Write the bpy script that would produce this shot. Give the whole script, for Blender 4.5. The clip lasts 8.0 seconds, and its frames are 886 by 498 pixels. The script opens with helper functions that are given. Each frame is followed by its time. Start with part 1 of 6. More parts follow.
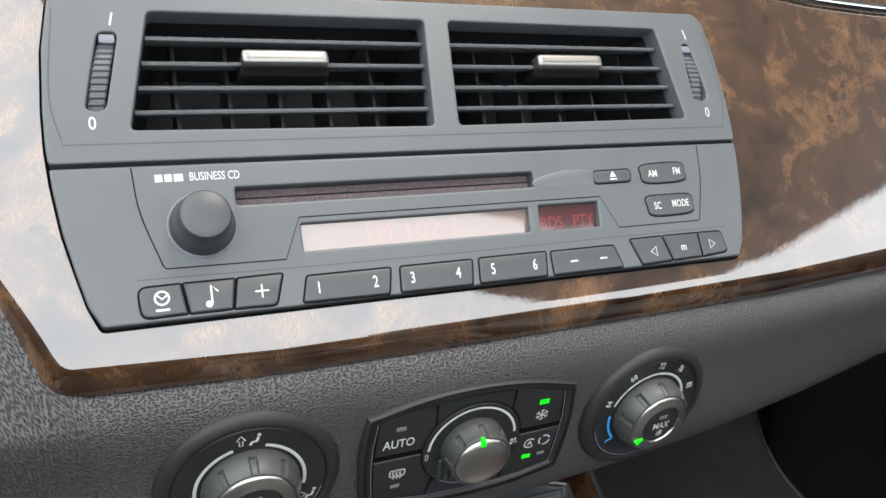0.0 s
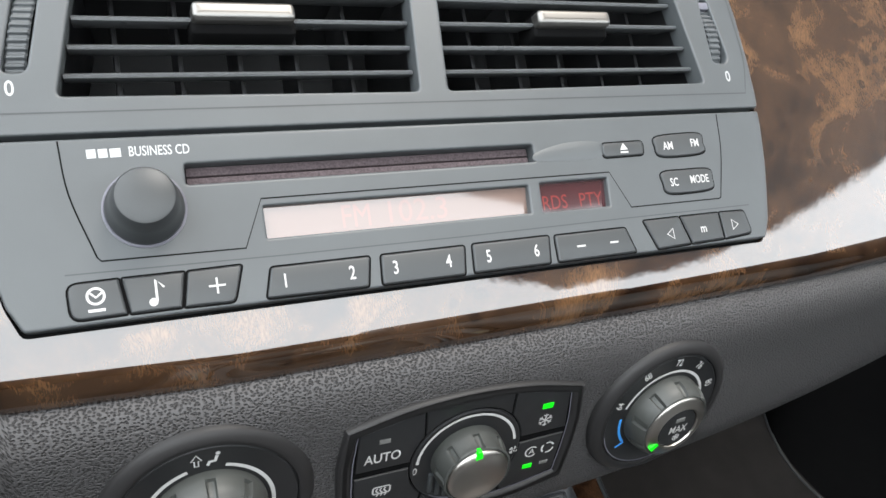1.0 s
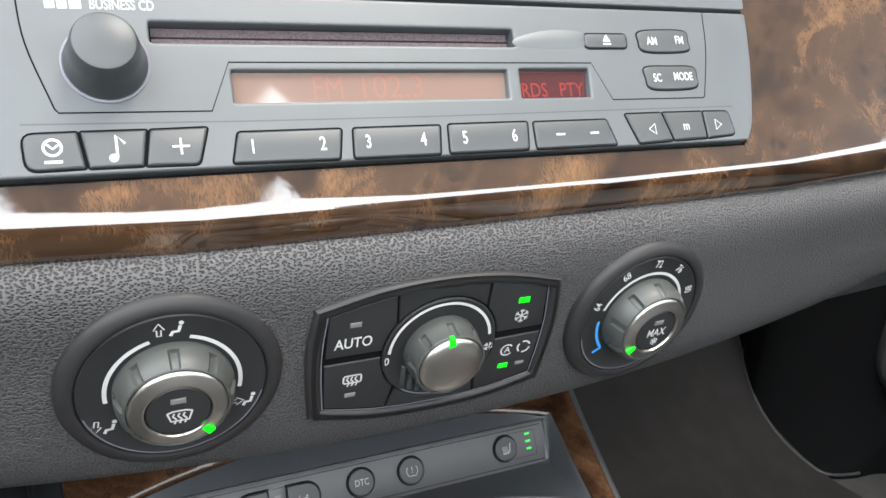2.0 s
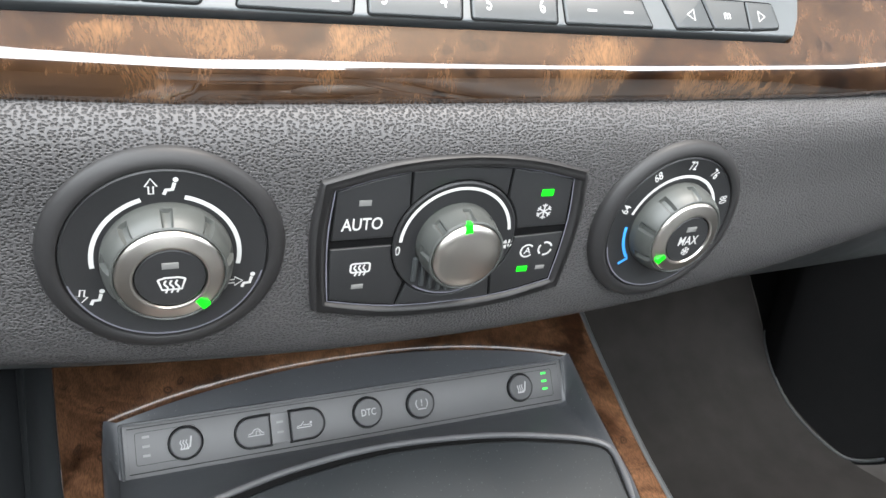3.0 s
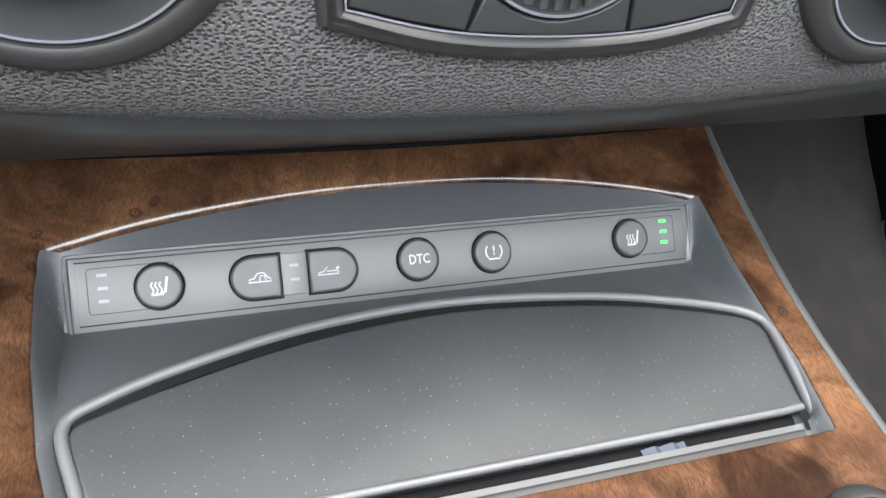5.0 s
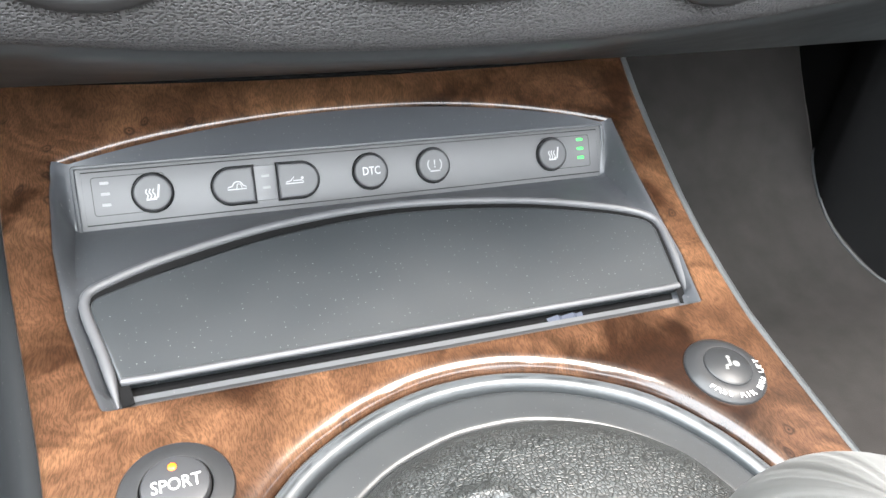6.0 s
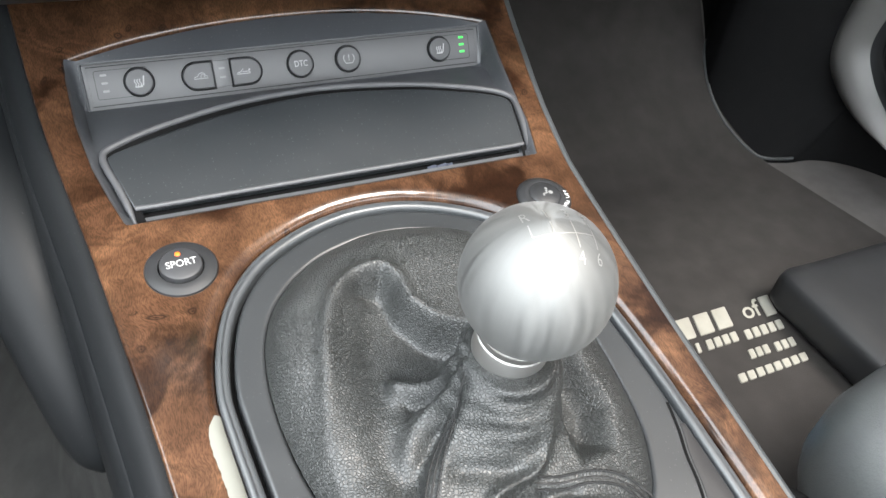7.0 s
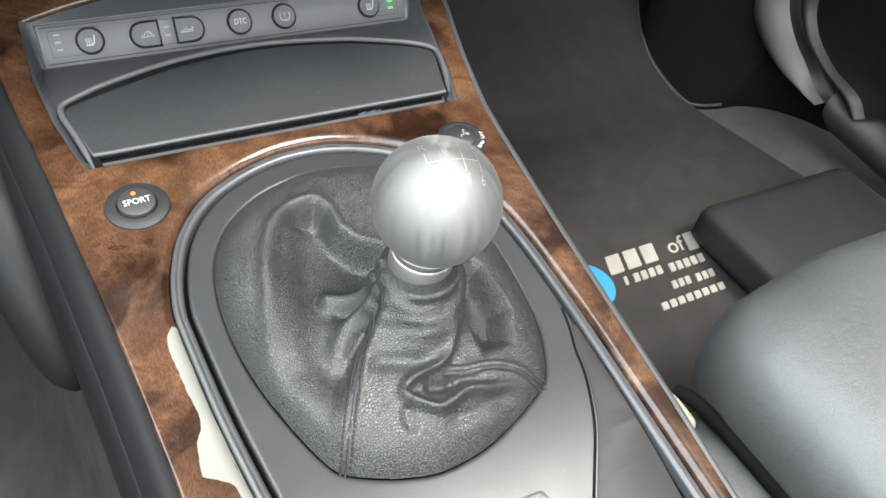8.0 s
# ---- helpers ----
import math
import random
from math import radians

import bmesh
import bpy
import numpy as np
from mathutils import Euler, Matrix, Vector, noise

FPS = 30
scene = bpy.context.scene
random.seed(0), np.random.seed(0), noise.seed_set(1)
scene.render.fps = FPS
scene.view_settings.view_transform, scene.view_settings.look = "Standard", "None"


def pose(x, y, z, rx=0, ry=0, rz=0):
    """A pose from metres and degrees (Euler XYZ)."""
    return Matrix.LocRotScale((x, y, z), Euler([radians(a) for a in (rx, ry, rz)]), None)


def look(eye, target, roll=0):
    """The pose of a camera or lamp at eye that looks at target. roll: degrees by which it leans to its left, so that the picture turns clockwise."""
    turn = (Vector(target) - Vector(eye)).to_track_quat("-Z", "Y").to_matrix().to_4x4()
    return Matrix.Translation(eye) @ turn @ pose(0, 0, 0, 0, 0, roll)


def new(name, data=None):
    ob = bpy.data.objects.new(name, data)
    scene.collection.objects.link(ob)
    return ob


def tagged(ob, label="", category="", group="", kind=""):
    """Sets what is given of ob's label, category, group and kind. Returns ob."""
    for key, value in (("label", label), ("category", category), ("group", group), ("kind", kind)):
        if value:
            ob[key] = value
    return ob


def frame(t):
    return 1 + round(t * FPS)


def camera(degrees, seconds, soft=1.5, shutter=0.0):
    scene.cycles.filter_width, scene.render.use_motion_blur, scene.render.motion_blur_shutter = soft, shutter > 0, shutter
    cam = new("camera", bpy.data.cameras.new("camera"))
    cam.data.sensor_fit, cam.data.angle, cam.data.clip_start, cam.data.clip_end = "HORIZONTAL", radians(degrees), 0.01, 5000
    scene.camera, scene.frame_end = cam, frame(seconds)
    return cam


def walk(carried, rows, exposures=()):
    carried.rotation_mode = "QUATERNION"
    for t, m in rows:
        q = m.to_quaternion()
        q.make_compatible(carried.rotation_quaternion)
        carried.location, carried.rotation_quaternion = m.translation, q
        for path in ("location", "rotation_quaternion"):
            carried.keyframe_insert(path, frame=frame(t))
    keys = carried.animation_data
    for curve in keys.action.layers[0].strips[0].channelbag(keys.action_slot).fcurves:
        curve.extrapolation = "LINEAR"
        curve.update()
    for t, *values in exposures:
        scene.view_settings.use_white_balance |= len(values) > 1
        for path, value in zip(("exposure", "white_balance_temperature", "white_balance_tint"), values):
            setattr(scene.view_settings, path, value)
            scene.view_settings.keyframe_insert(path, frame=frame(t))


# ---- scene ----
cam = camera(61.60, 8.0)
PATH = [
    (0, (-0.12229, -0.13372, 0.67351), (0.6455, 1.5933, 0.0194), 2.98),
    (0.1, (-0.11477, -0.12158, 0.67255), (0.6592, 1.5983, 0.0071), 3.10),
    (0.2, (-0.10879, -0.11325, 0.67077), (0.6629, 1.6064, 0.0018), 2.94),
    (0.3, (-0.10618, -0.10665, 0.66920), (0.6722, 1.6095, -0.0009), 2.88),
    (0.5, (-0.10600, -0.10105, 0.66677), (0.6796, 1.6115, -0.0040), 2.76),
    (1, (-0.10550, -0.10093, 0.66151), (0.6732, 1.6047, -0.0346), 2.59),
    (1.5, (-0.10671, -0.09985, 0.64907), (0.6784, 1.5910, -0.0753), 3.02),
    (2, (-0.10180, -0.10934, 0.62721), (0.6984, 1.5706, -0.1060), 3.74),
    (2.2, (-0.10094, -0.11119, 0.61531), (0.6982, 1.5694, -0.1174), 4.02),
    (3.3, (-0.09403, -0.10046, 0.57287), (0.6434, 1.6055, -0.1660), 4.95),
    (3.5, (-0.08890, -0.08999, 0.56314), (0.6180, 1.6087, -0.2209), 5.04),
    (4, (-0.08136, -0.05835, 0.52983), (0.5729, 1.6237, -0.3318), 4.91),
    (4.2, (-0.07703, -0.04612, 0.51659), (0.5563, 1.6272, -0.3771), 4.83),
    (5.3, (-0.06959, -0.02866, 0.50468), (0.5372, 1.5978, -0.4884), 4.67),
    (5.5, (-0.07135, -0.03221, 0.50480), (0.5518, 1.5737, -0.5113), 4.87),
    (6, (-0.07803, -0.07694, 0.52184), (0.5881, 1.4484, -0.5870), 5.82),
    (6.5, (-0.08852, -0.13397, 0.55499), (0.6144, 1.2748, -0.6783), 6.93),
    (7, (-0.09886, -0.18099, 0.57723), (0.6344, 1.1345, -0.7387), 7.82),
    (7.5, (-0.10047, -0.21873, 0.59484), (0.6687, 1.0275, -0.7673), 8.63),
    (8, (-0.10209, -0.22833, 0.60202), (0.6893, 0.9751, -0.7856), 9.03),
]
walk(cam, [(t, look(eye, target, roll)) for t, eye, target, roll in PATH], [(0.0, 2.1), (1.5, 2.3), (2.0, 2.75), (3.5, 3.55), (4.0, 3.85), (5.5, 4.15), (6.0, 4.25), (6.5, 3.85), (7.0, 3.4), (8.0, 3.35)])

# ---- light ----
world = bpy.data.worlds.new("world")
scene.world = world
world.use_nodes = True
wn, wl = world.node_tree.nodes, world.node_tree.links
sky = wn.new("ShaderNodeTexSky")
sky.sky_type, sky.sun_disc = "NISHITA", False
sky.sun_elevation, sky.sun_rotation = radians(67), radians(131)
sky.air_density, sky.dust_density, sky.ozone_density = 1.0, 3.0, 1.0
coord = wn.new("ShaderNodeTexCoord")
cloud = wn.new("ShaderNodeTexNoise")
cloud.inputs["Scale"].default_value, cloud.inputs["Detail"].default_value = 9.0, 8.0
wl.new(coord.outputs["Generated"], cloud.inputs["Vector"])
dark_caps = []
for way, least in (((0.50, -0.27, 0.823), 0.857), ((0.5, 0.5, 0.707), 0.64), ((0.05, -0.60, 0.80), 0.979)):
    # dark caps added to the sky to shape reflections: high on the passenger side, ahead over the bonnet, and a small
    # one high behind
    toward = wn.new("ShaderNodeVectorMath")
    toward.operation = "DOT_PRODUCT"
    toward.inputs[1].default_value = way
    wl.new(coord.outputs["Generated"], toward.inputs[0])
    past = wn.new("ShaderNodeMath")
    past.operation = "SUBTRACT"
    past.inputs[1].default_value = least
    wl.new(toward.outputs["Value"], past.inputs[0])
    dark_caps.append(past)
either = dark_caps[0]
for past in dark_caps[1:]:
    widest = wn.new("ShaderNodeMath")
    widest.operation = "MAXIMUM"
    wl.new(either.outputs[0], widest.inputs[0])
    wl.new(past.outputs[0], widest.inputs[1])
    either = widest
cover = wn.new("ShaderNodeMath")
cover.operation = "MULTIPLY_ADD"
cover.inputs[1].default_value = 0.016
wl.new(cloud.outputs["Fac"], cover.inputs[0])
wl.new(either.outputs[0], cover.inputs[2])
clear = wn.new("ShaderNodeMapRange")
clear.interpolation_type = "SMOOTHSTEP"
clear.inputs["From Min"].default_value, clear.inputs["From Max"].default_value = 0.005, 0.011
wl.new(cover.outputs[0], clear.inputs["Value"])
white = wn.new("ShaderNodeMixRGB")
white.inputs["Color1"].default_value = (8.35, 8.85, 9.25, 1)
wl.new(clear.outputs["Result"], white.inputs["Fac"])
# cap colour cut to near black, well below the sky's own
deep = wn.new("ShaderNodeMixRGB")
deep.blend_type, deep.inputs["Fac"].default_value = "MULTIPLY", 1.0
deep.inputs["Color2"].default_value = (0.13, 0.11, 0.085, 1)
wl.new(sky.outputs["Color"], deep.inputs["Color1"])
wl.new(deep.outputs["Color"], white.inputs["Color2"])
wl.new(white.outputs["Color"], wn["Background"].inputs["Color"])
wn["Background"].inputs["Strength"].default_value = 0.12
sun = new("sun", bpy.data.lights.new("sun", "SUN"))
sun.data.energy, sun.data.angle, sun.data.color = 0.6, radians(22), (1.0, 0.97, 0.93)
sun.matrix_world = look((0.30, -0.26, 0.92), (0.0, 0.0, 0.0))

# ---- materials ----


def nodes_of(name, color, rough, metal=0.0, coat=0.0):
    m = bpy.data.materials.new(name)
    m.use_nodes = True
    b = m.node_tree.nodes["Principled BSDF"]
    b.inputs["Base Color"].default_value = (*color, 1)
    b.inputs["Roughness"].default_value, b.inputs["Metallic"].default_value = rough, metal
    b.inputs["Coat Weight"].default_value = coat
    b.inputs["Coat Roughness"].default_value = 0.02
    return m, m.node_tree.nodes, m.node_tree.links, b


def tint(n, l, b, vector, color, amount, scale, detail=5.0):
    """Soft variation of the base colour between two shades."""
    t = n.new("ShaderNodeTexNoise")
    t.inputs["Scale"].default_value, t.inputs["Detail"].default_value = scale, detail
    l.new(vector, t.inputs["Vector"])
    mix = n.new("ShaderNodeMixRGB")
    mix.inputs["Color1"].default_value = (*[c * (1 - amount) for c in color], 1)
    mix.inputs["Color2"].default_value = (*[c * (1 + amount) for c in color], 1)
    l.new(t.outputs["Fac"], mix.inputs["Fac"])
    l.new(mix.outputs["Color"], b.inputs["Base Color"])
    return mix


def plastic(name, color, rough=0.5, grain=2500.0, bump=0.12, amount=0.12, dust=0.0, gloss=0.5, patch=35.0):
    m, n, l, b = nodes_of(name, color, rough)
    b.inputs["Specular IOR Level"].default_value = gloss
    if rough >= 0.8:
        b.inputs["Specular IOR Level"].default_value = 0.12
    tc = n.new("ShaderNodeTexCoord")
    mix = tint(n, l, b, tc.outputs["Object"], color, amount, patch)
    g = n.new("ShaderNodeTexNoise")
    g.inputs["Scale"].default_value, g.inputs["Detail"].default_value = grain, 3.0
    l.new(tc.outputs["Object"], g.inputs["Vector"])
    bp = n.new("ShaderNodeBump")
    bp.inputs["Strength"].default_value, bp.inputs["Distance"].default_value = bump, 0.0002
    l.new(g.outputs["Fac"], bp.inputs["Height"])
    l.new(bp.outputs["Normal"], b.inputs["Normal"])
    r = n.new("ShaderNodeTexNoise")
    r.inputs["Scale"].default_value = 60.0
    l.new(tc.outputs["Object"], r.inputs["Vector"])
    mr = n.new("ShaderNodeMapRange")
    mr.inputs["To Min"].default_value, mr.inputs["To Max"].default_value = rough - 0.07, rough + 0.07
    l.new(r.outputs["Fac"], mr.inputs["Value"])
    l.new(mr.outputs["Result"], b.inputs["Roughness"])
    if dust:
        v = n.new("ShaderNodeTexVoronoi")
        v.voronoi_dimensions = "2D"
        v.inputs["Scale"].default_value = 430.0
        l.new(tc.outputs["Object"], v.inputs["Vector"])
        cut = n.new("ShaderNodeMath")
        cut.operation = "LESS_THAN"
        sp = n.new("ShaderNodeSeparateColor")
        l.new(v.outputs["Color"], sp.inputs["Color"])
        size = n.new("ShaderNodeMath")
        size.operation = "MULTIPLY"
        size.inputs[1].default_value = dust
        l.new(sp.outputs["Green"], size.inputs[0])
        l.new(size.outputs[0], cut.inputs[1])
        l.new(v.outputs["Distance"], cut.inputs[0])
        pick = n.new("ShaderNodeMath")
        pick.operation = "GREATER_THAN"
        pick.inputs[1].default_value = 0.62
        l.new(sp.outputs["Red"], pick.inputs[0])
        both = n.new("ShaderNodeMath")
        both.operation = "MULTIPLY"
        l.new(cut.outputs[0], both.inputs[0])
        l.new(pick.outputs[0], both.inputs[1])
        dm = n.new("ShaderNodeMixRGB")
        dm.inputs["Color2"].default_value = (0.13, 0.13, 0.127, 1)
        l.new(both.outputs[0], dm.inputs["Fac"])
        l.new(mix.outputs["Color"], dm.inputs["Color1"])
        l.new(dm.outputs["Color"], b.inputs["Base Color"])
    return m


def leather(name, color, rough, cell, depth, crease=0.0, amount=0.15, gloss=0.5, pit_shade=0.0, furrow=0.42, pebble=False):
    """Pebbled hide: cells with rounded tops, finer grain over them and soft creases."""
    m, n, l, b = nodes_of(name, color, rough)
    tc = n.new("ShaderNodeTexCoord")
    b.inputs["Specular IOR Level"].default_value = gloss
    shade = tint(n, l, b, tc.outputs["Object"], color, amount, 20.0)
    warp = n.new("ShaderNodeTexNoise")
    warp.inputs["Scale"].default_value = 300.0
    l.new(tc.outputs["Object"], warp.inputs["Vector"])
    add = n.new("ShaderNodeMixRGB")
    add.blend_type = "ADD"
    add.inputs["Fac"].default_value = 0.3 * cell
    l.new(tc.outputs["Object"], add.inputs["Color1"])
    l.new(warp.outputs["Color"], add.inputs["Color2"])
    mr = n.new("ShaderNodeMapRange")
    mr.interpolation_type = "SMOOTHSTEP"
    if pebble:
        # small irregular pits between raised ridges
        add.inputs["Fac"].default_value = 0.4 * cell
        warp.inputs["Scale"].default_value = 1.3 / cell
        warp.inputs["Detail"].default_value = 0.0
        v = n.new("ShaderNodeTexVoronoi")
        v.voronoi_dimensions = "2D"
        v.inputs["Randomness"].default_value = 0.9
        lay = n.new("ShaderNodeAttribute")
        lay.attribute_name = "lay"
        l.new(lay.outputs["Vector"], warp.inputs["Vector"])
        l.new(lay.outputs["Vector"], add.inputs["Color1"])
        v.inputs["Scale"].default_value = 1.0 / cell
        l.new(add.outputs["Color"], v.inputs["Vector"])
        mr.inputs["From Min"].default_value, mr.inputs["From Max"].default_value = 0.12, 0.50
        l.new(v.outputs["Distance"], mr.inputs["Value"])
    else:
        v = n.new("ShaderNodeTexVoronoi")
        v.feature = "DISTANCE_TO_EDGE"
        v.inputs["Scale"].default_value = 1.0 / cell
        l.new(add.outputs["Color"], v.inputs["Vector"])
        mr.inputs["From Max"].default_value = furrow
        l.new(v.outputs["Distance"], mr.inputs["Value"])
    bp = n.new("ShaderNodeBump")
    bp.inputs["Strength"].default_value, bp.inputs["Distance"].default_value = 0.9, depth
    l.new(mr.outputs["Result"], bp.inputs["Height"])
    last = bp
    if pit_shade:
        # the furrows' shade is painted into the base colour
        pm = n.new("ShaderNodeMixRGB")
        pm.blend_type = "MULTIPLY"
        pm.inputs["Color2"].default_value = (1 - pit_shade, 1 - pit_shade, 1 - pit_shade, 1)
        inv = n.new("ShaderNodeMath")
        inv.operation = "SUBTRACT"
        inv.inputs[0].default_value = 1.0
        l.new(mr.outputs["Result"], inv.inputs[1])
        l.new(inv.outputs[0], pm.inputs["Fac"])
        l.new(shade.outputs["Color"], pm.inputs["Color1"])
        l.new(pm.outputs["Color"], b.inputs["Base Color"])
    if crease:
        c = n.new("ShaderNodeTexNoise")
        c.inputs["Scale"].default_value, c.inputs["Detail"].default_value, c.inputs["Distortion"].default_value = 90.0, 6.0, 1.2
        l.new(tc.outputs["Object"], c.inputs["Vector"])
        b2 = n.new("ShaderNodeBump")
        b2.inputs["Strength"].default_value, b2.inputs["Distance"].default_value = crease, 0.002
        l.new(c.outputs["Fac"], b2.inputs["Height"])
        l.new(bp.outputs["Normal"], b2.inputs["Normal"])
        last = b2
    l.new(last.outputs["Normal"], b.inputs["Normal"])
    return m


def burl(name, dark, mid, light, coat=1.0, ior=1.9, eyes=75.0, rare=0.53):
    """Lacquered burl walnut: mottled figure, smoky clouds, ringed eyes and short fibres under a clear coat."""
    m, n, l, b = nodes_of(name, mid, 0.3, coat=coat)
    b.inputs["Coat IOR"].default_value = ior
    b.inputs["Specular IOR Level"].default_value = 0.1
    tc = n.new("ShaderNodeTexCoord")

    def noise_at(vector, scale, detail=4.0, rough=0.55, twist=0.0):
        t = n.new("ShaderNodeTexNoise")
        t.inputs["Scale"].default_value, t.inputs["Detail"].default_value = scale, detail
        t.inputs["Roughness"].default_value, t.inputs["Distortion"].default_value = rough, twist
        l.new(vector, t.inputs["Vector"])
        return t

    def ranged(value, a, c, lo=0.0, hi=1.0):
        r = n.new("ShaderNodeMapRange")
        r.interpolation_type = "SMOOTHSTEP"
        for key_name, q in (("From Min", a), ("From Max", c), ("To Min", lo), ("To Max", hi)):
            r.inputs[key_name].default_value = q
        l.new(value, r.inputs["Value"])
        return r.outputs["Result"]

    def mixed(kind, fac, c1, c2):
        x = n.new("ShaderNodeMixRGB")
        x.blend_type = kind
        for slot, q in (("Fac", fac), ("Color1", c1), ("Color2", c2)):
            if isinstance(q, (int, float)):
                x.inputs[slot].default_value = q
            elif isinstance(q, tuple):
                x.inputs[slot].default_value = (*q, 1)
            else:
                l.new(q, x.inputs[slot])
        return x.outputs["Color"]

    warp = noise_at(tc.outputs["Object"], 22.0, 3.0)
    bent = mixed("ADD", 0.022, tc.outputs["Object"], warp.outputs["Color"])
    fig = noise_at(bent, 30.0, 10.0, 0.6, 0.8)
    cr = n.new("ShaderNodeValToRGB")
    e = cr.color_ramp.elements
    e[0].position, e[0].color = 0.33, (*[0.6 * c for c in mid], 1)
    e[1].position, e[1].color = 0.66, (*light, 1)
    x = e.new(0.49)
    x.color = (*mid, 1)
    l.new(fig.outputs["Fac"], cr.inputs["Fac"])
    smoke = ranged(noise_at(bent, 19.0, 5.0, 0.6, 0.5).outputs["Fac"], 0.51, 0.64)
    col = mixed("MIX", smoke, cr.outputs["Color"], mixed("MULTIPLY", 1.0, cr.outputs["Color"], (0.30, 0.26, 0.25)))
    # swirling growth lines
    swirl = n.new("ShaderNodeMath")
    swirl.operation = "MULTIPLY"
    swirl.inputs[1].default_value = 62.0
    l.new(noise_at(bent, 17.0, 3.0, 0.5, 0.6).outputs["Fac"], swirl.inputs[0])
    wave = n.new("ShaderNodeMath")
    wave.operation = "SINE"
    l.new(swirl.outputs[0], wave.inputs[0])
    col = mixed("MULTIPLY", 0.5, col, ranged(wave.outputs[0], -1.0, 1.0, 0.55, 1.12))
    # short fibres
    mp = n.new("ShaderNodeMapping")
    mp.inputs["Scale"].default_value = (1.0, 0.2, 0.2)
    l.new(bent, mp.inputs["Vector"])
    fibre = ranged(noise_at(mp.outputs["Vector"], 2300.0, 3.0, 0.6).outputs["Fac"], 0.36, 0.62, 0.55, 1.18)
    col = mixed("MULTIPLY", 0.85, col, fibre)
    # clusters of ringed eyes
    eye = n.new("ShaderNodeTexVoronoi")
    eye.voronoi_dimensions = "2D"
    eye.inputs["Scale"].default_value = eyes
    l.new(mixed("ADD", 0.004, bent, noise_at(tc.outputs["Object"], 90.0).outputs["Color"]), eye.inputs["Vector"])
    spot = ranged(eye.outputs["Distance"], 0.10, 0.36, 1.0, 0.0)
    ring = n.new("ShaderNodeMath")
    ring.operation = "COSINE"
    twice = n.new("ShaderNodeMath")
    twice.operation = "MULTIPLY"
    twice.inputs[1].default_value = 34.0
    l.new(eye.outputs["Distance"], twice.inputs[0])
    l.new(twice.outputs[0], ring.inputs[0])
    bands = ranged(ring.outputs[0], -1.0, 1.0, 0.3, 1.0)
    both = n.new("ShaderNodeMath")
    both.operation = "MULTIPLY"
    l.new(spot, both.inputs[0])
    l.new(bands, both.inputs[1])
    where = n.new("ShaderNodeMath")
    where.operation = "MULTIPLY"
    l.new(both.outputs[0], where.inputs[0])
    l.new(ranged(noise_at(tc.outputs["Object"], 24.0, 2.0).outputs["Fac"], rare, rare + 0.07), where.inputs[1])
    some = n.new("ShaderNodeSeparateColor")
    l.new(eye.outputs["Color"], some.inputs["Color"])
    few = n.new("ShaderNodeMath")
    few.operation = "MULTIPLY"
    l.new(where.outputs[0], few.inputs[0])
    l.new(ranged(some.outputs["Red"], 0.35, 0.6), few.inputs[1])
    col = mixed("MIX", few.outputs[0], col, dark)
    l.new(col, b.inputs["Base Color"])
    orange = n.new("ShaderNodeBump")
    orange.inputs["Strength"].default_value, orange.inputs["Distance"].default_value = 0.08, 0.0002
    l.new(noise_at(tc.outputs["Object"], 140.0, 2.0).outputs["Fac"], orange.inputs["Height"])
    l.new(orange.outputs["Normal"], b.inputs["Coat Normal"])
    return m


def glow(name, color, strength):
    m, n, l, b = nodes_of(name, tuple(0.5 * c for c in color), 0.4)
    b.inputs["Emission Color"].default_value = (*color, 1)
    b.inputs["Emission Strength"].default_value = strength
    return m


GREY = plastic("grey_soft_touch_plastic", (0.070, 0.077, 0.081), 0.42, gloss=0.6)
PRINT_GREY = plastic("pale_grey_print", (0.42, 0.43, 0.43), 0.6, amount=0.05)
GREY_DARK = plastic("dark_grey_plastic", (0.043, 0.047, 0.049), 0.4)
SLAT = plastic("dark_slat_plastic", (0.085, 0.090, 0.094), 0.30, gloss=0.9)
BLACK = plastic("black_plastic", (0.019, 0.0195, 0.0205), 0.42, gloss=0.4)
BLACK_SATIN = plastic("black_satin_plastic", (0.042, 0.0445, 0.049), 0.42, dust=0.08)
# near black: the shade of gaps and voids is put into this colour
BLACK_HOLE = plastic("black_plastic_and_gap_shade", (0.0032, 0.0032, 0.0034), 0.85)
PANEL = plastic("black_soft_touch_lid", (0.020, 0.0225, 0.0245), 0.36, dust=0.08, gloss=0.4)
SLATE = plastic("slate_grey_plastic", (0.130, 0.130, 0.156), 0.42)
SMOKE = plastic("smoky_grey_knob_plastic", (0.046, 0.049, 0.046), 0.44, gloss=0.5)
RUBBER = plastic("matt_black_rubber", (0.019, 0.0185, 0.0190), 0.5, gloss=0.35)
FOAM = plastic("brown_felt_lip", (0.085, 0.068, 0.072), 0.95, grain=1400.0, bump=1.0, amount=0.85, patch=1300.0)
DASH = leather("grained_dashboard_vinyl", (0.070, 0.068, 0.069), 0.50, 0.00092, 0.00036, pit_shade=0.66, gloss=0.34, pebble=True)
HIDE = leather("black_nappa_leather", (0.035, 0.0375, 0.0368), 0.40, 0.0012, 0.00015, crease=0.03, gloss=0.6, pit_shade=0.72, furrow=0.22)
SEAT_HIDE = leather("black_seat_leather", (0.066, 0.071, 0.072), 0.38, 0.0013, 0.00008, crease=0.22, gloss=0.7, pit_shade=0.2, furrow=0.15)
CARPET = plastic("dark_brown_carpet", (0.072, 0.067, 0.064), 0.95, grain=900.0, bump=1.0, amount=0.3)
